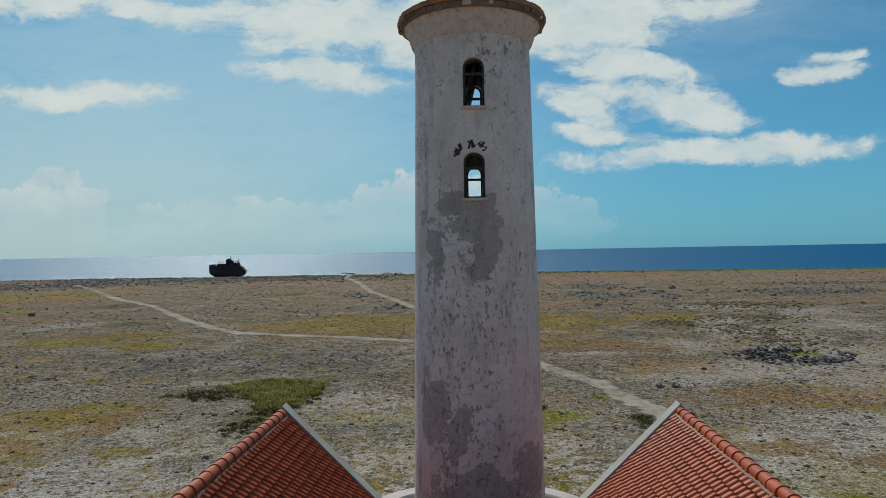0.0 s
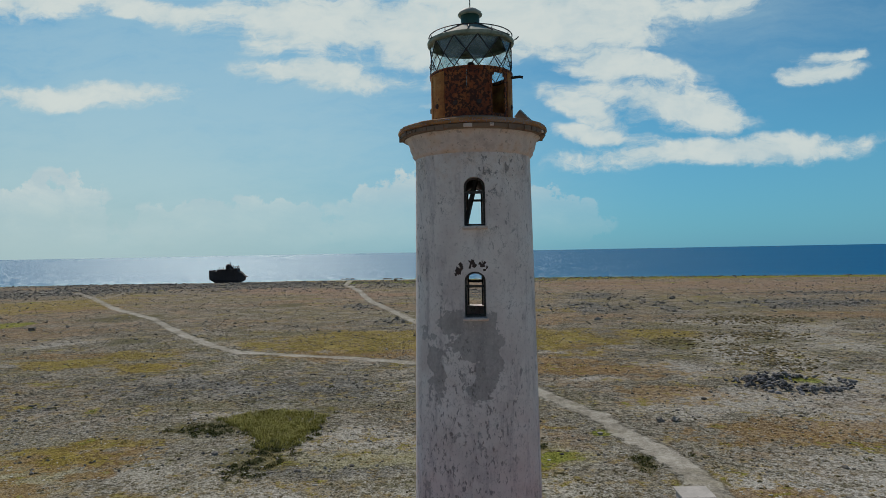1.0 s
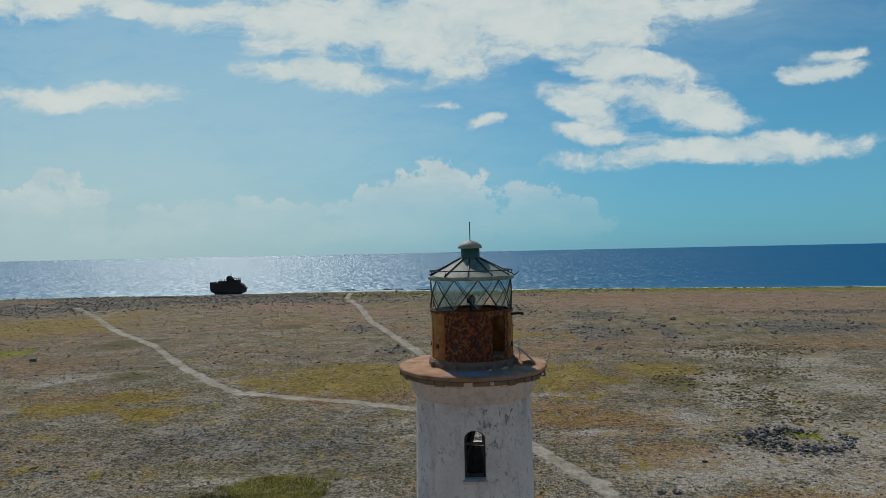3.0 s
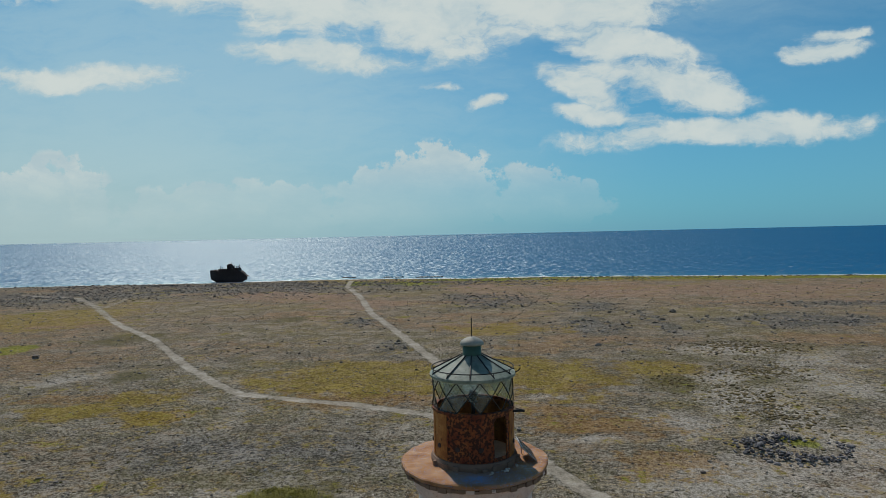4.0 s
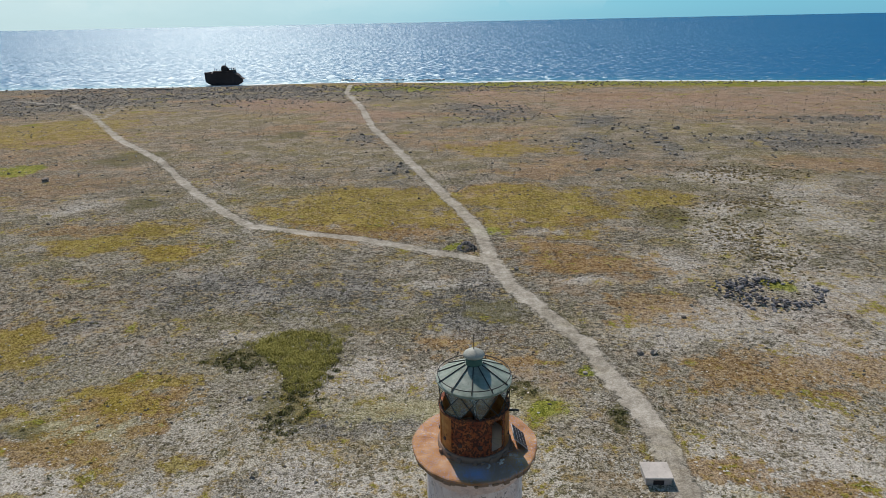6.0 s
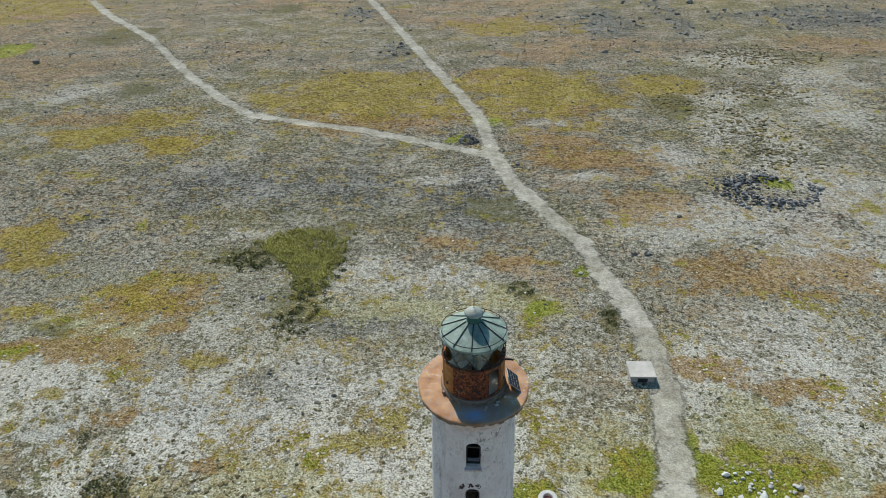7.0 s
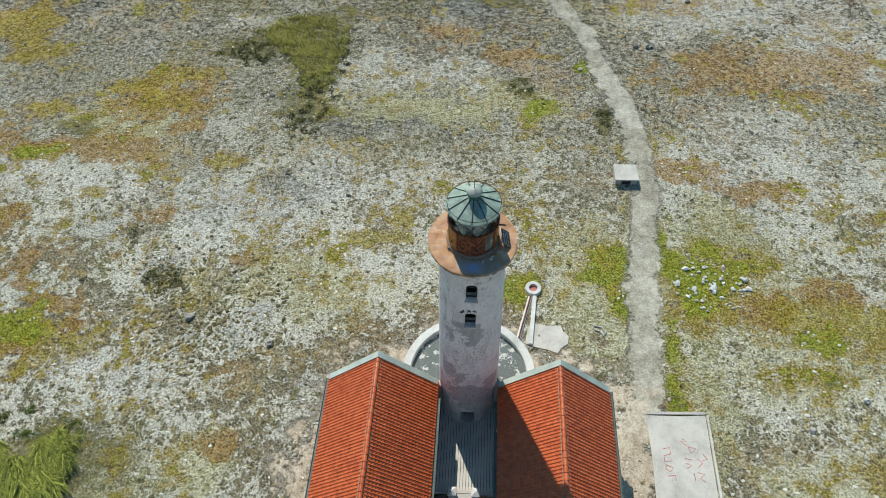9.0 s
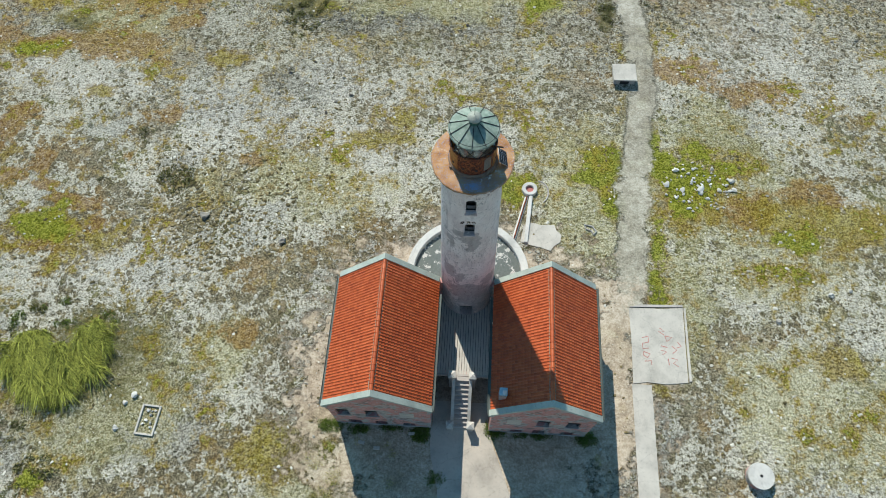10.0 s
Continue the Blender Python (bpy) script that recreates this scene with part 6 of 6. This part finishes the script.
def in_ellipses(ells, n, grow=1.0):
    out = []
    area = [a * b for _, _, a, b in ells]
    for _ in range(n):
        cx, cy, rx, ry = rnd.choices(ells, area)[0]
        a, r = rnd.uniform(0, 6.283), math.sqrt(rnd.random()) * grow
        r *= 0.85 + 0.35 * noise.noise(Vector((cx + 2 * math.cos(a), cy + 2 * math.sin(a), 0.3)))
        out.append((cx + rx * r * math.cos(a), cy + ry * r * math.sin(a)))
    return out


def clear(points):
    p = np.array(points)
    return [tuple(q) for q in p[free(p[:, 0], p[:, 1])]]


tall = [(-28.8, -5.8, 1.5, 2.1), (-26.6, -6.4, 2.0, 1.7), (-24.6, -4.9, 1.3, 1.9), (-26.6, -7.6, 1.5, 0.9)]
blades("long_grass", LONG_GRASS, [(x, y, rnd.uniform(0.5, 1.25), 70, 0.15, 1.9) for x, y in in_ellipses(tall, 330, 1.08)], "thick bright green long grass in a clump", "grass", 3, (0.35, -0.75), 0.60)
olive = [(-16.8, 37.0, 3.5, 3.1), (-19.3, 37.4, 2.3, 2.2), (-15.4, 33.8, 2.4, 2.0), (-14.7, 31.2, 1.6, 1.8)]
blades("dune_grass", GRASS, [(x, y, rnd.uniform(0.25, 0.55), 24, 0.15, 1.2) for x, y in in_ellipses(olive, 1000, 1.25)], "dense olive dune grass in one low thicket", "grass", 4)
mossy = [e for e in PATCHES["green"] if abs(e[0]) < 40 and e[1] < 40 and not (-9 < e[0] < -7)]
blades("moss_grass", LONG_GRASS, [(x, y, rnd.uniform(0.06, 0.13), 7, 0.10, 1.0) for x, y in clear(in_ellipses(mossy, 1400, 1.1))], "short bright grass on the damp ground", "grass", 6)


def shrub_stuff(name, places, lab, seed, mat=None):
    """Low dark shrubs as clumps of small leaves in one mesh: places are x, y, radius."""
    r = random.Random(seed)
    v, f = [], []
    for x, y, s in places:
        z = gz(x, y)
        for _ in range(int(26 + 40 * min(1.2, s))):
            d = Vector((r.gauss(0, 1), r.gauss(0, 1), abs(r.gauss(0, 0.7)))).normalized() * s * r.uniform(0.35, 1.0)
            p = Vector((x + d.x, y + d.y, z + d.z * 0.75))
            u = Vector((r.gauss(0, 1), r.gauss(0, 1), r.gauss(0, 1))).normalized()
            w = u.cross(Vector((r.gauss(0, 1), r.gauss(0, 1), r.gauss(0, 1)))).normalized()
            q = s * r.uniform(0.12, 0.24)
            k = len(v)
            v += [p - u * q, p + w * q * 0.6, p + u * q, p - w * q * 0.6]
            f.append((k, k + 1, k + 2, k + 3))
    me = bpy.data.meshes.new(name)
    me.from_pydata([tuple(p) for p in v], [], f)
    me.materials.append(mat or SHRUB)
    return tagged(new(name, me), lab, "shrub", kind="stuff")


edge = [(-22.1, 34.8, 3.0, 2.6), (-19.0, 33.6, 2.6, 1.2), (-14.6, 29.5, 2.2, 3.2), (-13.2, 34.5, 1.0, 3.2), (-14.9, 25.4, 1.7, 2.6), (-17.0, 40.0, 3.4, 0.8)]
shrub_stuff("salt_shrubs", [(x, y, rnd.uniform(0.16, 0.45)) for x, y in in_ellipses(edge, 210)] + [(x, y, rnd.uniform(0.2, 0.4)) for x, y in in_ellipses([(10.7, 26.4, 0.8, 2.0), (3.7, 30.5, 1.3, 1.2), (6.4, 32.4, 0.3, 0.4), (-22.2, 8.4, 1.6, 1.6), (-25.5, 12.2, 0.8, 0.8), (-29.5, -2.4, 1.2, 0.4), (-30.4, -4.3, 0.6, 0.6), (-25.0, -2.8, 0.5, 0.8), (-28.4, -10.5, 1.4, 1.0), (-25.9, -12.7, 1.6, 0.8), (-26.9, -14.1, 1.0, 0.6)], 140)], "low dark salt shrubs round the grass thicket", 8)
shrub_stuff("clump_shrubs", [(x, y, rnd.uniform(0.14, 0.34)) for x, y in in_ellipses([(-27.4, -1.9, 0.6, 0.5), (-28.9, -2.2, 0.7, 0.4), (-24.0, -2.9, 0.7, 0.6), (-30.4, -3.2, 0.6, 0.6), (-26.9, -3.5, 0.8, 0.5), (-28.1, -8.5, 0.6, 0.4), (-25.8, -8.9, 1.1, 0.4)], 70)], "dark green shrubs growing round the long grass", 15, BUSH)
lone = []
spots = sprinkle(420, -45, 45, -16, 60, 0.06, 0.34, None, 4.0)
lone += [tuple(p) for p in spots]
for _ in range(320):
    lone.append((rnd.uniform(-150, 150), rnd.uniform(50, 260), 0.12 + 0.45 * rnd.random() ** 3))
shrub_stuff("scattered_shrubs", lone, "small dark shrubs dotted over the plain", 9)
yardgreen = [(-8.1, -9.0, 0.9, 0.5), (-6.4, -9.1, 0.8, 0.3), (-2.5, -9.2, 0.8, 0.5), (-2.2, -8.6, 0.4, 0.5), (2.3, -8.9, 0.7, 0.35), (7.9, -8.9, 0.7, 0.4), (1.75, -8.6, 0.2, 0.5), (4.6, -8.9, 1.2, 0.15), (-4.4, -8.9, 1.0, 0.15)]
shrub_stuff("yard_weeds", [(x, y, rnd.uniform(0.12, 0.28)) for x, y in in_ellipses(yardgreen, 360)], "leafy green weeds growing along the house fronts", 10, BUSH)
sprigs = [(-4.1, -10.5, 0.25, 0.25), (-4.0, -12.2, 0.25, 0.25), (-4.5, -10.0, 0.2, 0.2), (-6.4, -9.8, 0.3, 0.3), (-8.9, -11.2, 0.7, 0.6), (-7.6, -12.1, 0.7, 0.6), (-8.3, -13.2, 0.8, 0.6), (-1.4, -11.6, 0.2, 0.2), (-5.1, -11.4, 0.12, 0.12), (8.6, -10.2, 0.2, 0.4)]
blades("grass_sprigs", GRASS, [(x, y, rnd.uniform(0.12, 0.26), 10, 0.10, 1.2) for x, y in in_ellipses(sprigs, 240)], "small olive grass tufts on the trodden yard", "grass", 13)
shrub_stuff("yard_bush", [(-1.32 + rnd.gauss(0, 0.22), -11.8 + rnd.gauss(0, 0.25), rnd.uniform(0.14, 0.26)) for _ in range(26)], "round dark green bush in the shaded yard", 14, BUSH)
for x, y in ((-6.1, -9.9), (-3.0, -9.2), (-5.1, -10.2)):
    solid("loose_block", box((-0.2, -0.1, 0), (0.2, 0.1, 0.12), 0.01), SLAB, "loose pale building block lying in the yard", "block", (x, y, -0.385), "loose blocks in the yard", turn=rnd.uniform(-30, 30))


# ---- wreck and reef ----
def wreck():
    top = thing("shipwreck", "burnt-out rusty ship hull aground on the reef", "ship", (-127.3, 312, SEA_Z))
    top.scale = (0.95, 0.95, 0.95)
    bm = bmesh.new()
    L = 20.0
    secs = []
    for i in range(13):
        t = i / 12
        x = -10.1 + t * (L - 0.6)
        half = 2.7 * (1 - max(0, (t - 0.75) / 0.25) ** 2 * 0.75) * (0.75 + 0.25 * min(1, t / 0.15))
        keel = 1.8 * max(0, (0.16 - t) / 0.16) + 1.5 * max(0, (t - 0.86) / 0.14)
        deck = 6.2 - 0.15 * math.sin(t * 9) + (0.35 if t < 0.2 else 0) - 3.0 * max(0, (t - 0.88) / 0.12)
        secs.append([bm.verts.new((x, y * half, z)) for y, z in ((-1, deck), (-0.96, keel + 1.4), (-0.7, keel), (0.7, keel), (0.96, keel + 1.4), (1, deck))])
    for a, b in zip(secs, secs[1:]):
        for k in range(6):
            bm.faces.new((a[k], a[(k + 1) % 6], b[(k + 1) % 6], b[k]))
    bm.faces.new(secs[0])
    bm.faces.new(list(reversed(secs[-1])))
    bmesh.ops.recalc_face_normals(bm, faces=bm.faces)
    part("hull", bm, HULL, top, "blackened hull with a broken stern")
    part("deckhouse", box((-5.6, -2.2, 6.0), (5.6, 2.2, 7.2), 0.1), HULL, top)
    part("winch", box((-8.2, -0.8, 6.2), (-7.2, 0.8, 6.9), 0.1), HULL, top)
    part("bridge", box((-1.0, -1.8, 7.2), (1.3, 1.8, 9.3), 0.1), HULL, top)
    part("bridge_roof", box((-0.6, -1.4, 9.3), (0.9, 1.4, 9.9), 0.1), HULL, top)
    part("after_house", box((3.2, -1.9, 7.2), (5.6, 1.9, 7.7), 0.1), HULL, top)
    part("after_shelter", box((3.2, -1.9, 8.5), (5.7, 1.9, 8.65)), HULL, top)
    for x in (3.3, 4.4, 5.5):
        for y in (-1.8, 1.8):
            part("stanchion", box((x - 0.07, y - 0.07, 7.7), (x + 0.07, y + 0.07, 8.5)), HULL, top)
    for x, h in ((-5.2, 8.6), (-4.2, 8.2), (-2.8, 8.3), (1.0, 11.2), (2.6, 9.4), (5.3, 9.6)):
        part("mast", tube(bmesh.new(), [(x, 0, 6.5), (x + 0.1, 0, h)], 0.09, 6), HULL, top)
    part("funnel", lathe([(0.0, 6.8), (0.45, 6.8), (0.4, 8.6), (0.0, 8.6)], 14), HULL, top).location.x = 2.1
    part("torn_plate", add_box(bmesh.new(), (-1.2, -1.6, -0.1), (1.2, 1.6, 0.1), Matrix.Translation((9.0, 0, 3.6)) @ Matrix.Rotation(radians(28), 4, "Y")), HULL, top, "torn plate at the stern")
    for i in range(7):
        part("bulwark", box((-9.6 + i * 0.5, -2.5, 6.5), (-9.45 + i * 0.5, -2.3, 7.0)), HULL, top)


wreck()
rr = random.Random(21)
for x0, x1, y in ((-72.5, -65.0, 327.5), (-49.5, -44.5, 324.0), (-43.0, -38.8, 322.5), (-32.0, -18.1, 319.5), (-160, -143, 287.0)):
    bm = bmesh.new()
    n = int((x1 - x0) / 0.9)
    for i in range(n):
        me = mesh_of(stone_mesh(200 + i, 1), "tmp", ROCK)
        k = len(bm.verts)
        bm.from_mesh(me)
        bpy.data.meshes.remove(me)
        bm.verts.ensure_lookup_table()
        s, ox, oy = rr.uniform(0.7, 1.2), x0 + (x1 - x0) * (i + 0.5) / n, rr.uniform(-0.8, 0.8)
        for v in bm.verts[k:]:
            v.co = Vector((v.co.x * s + ox - (x0 + x1) / 2, v.co.y * s + oy, v.co.z * s * 0.8 + 0.1))
    solid("reef_rock", bm, ROCK, "low dark reef ledge standing out of the shallows", "rock", ((x0 + x1) / 2, y, SEA_Z if y > 300 else gz(x0, y)), "reef ledges")
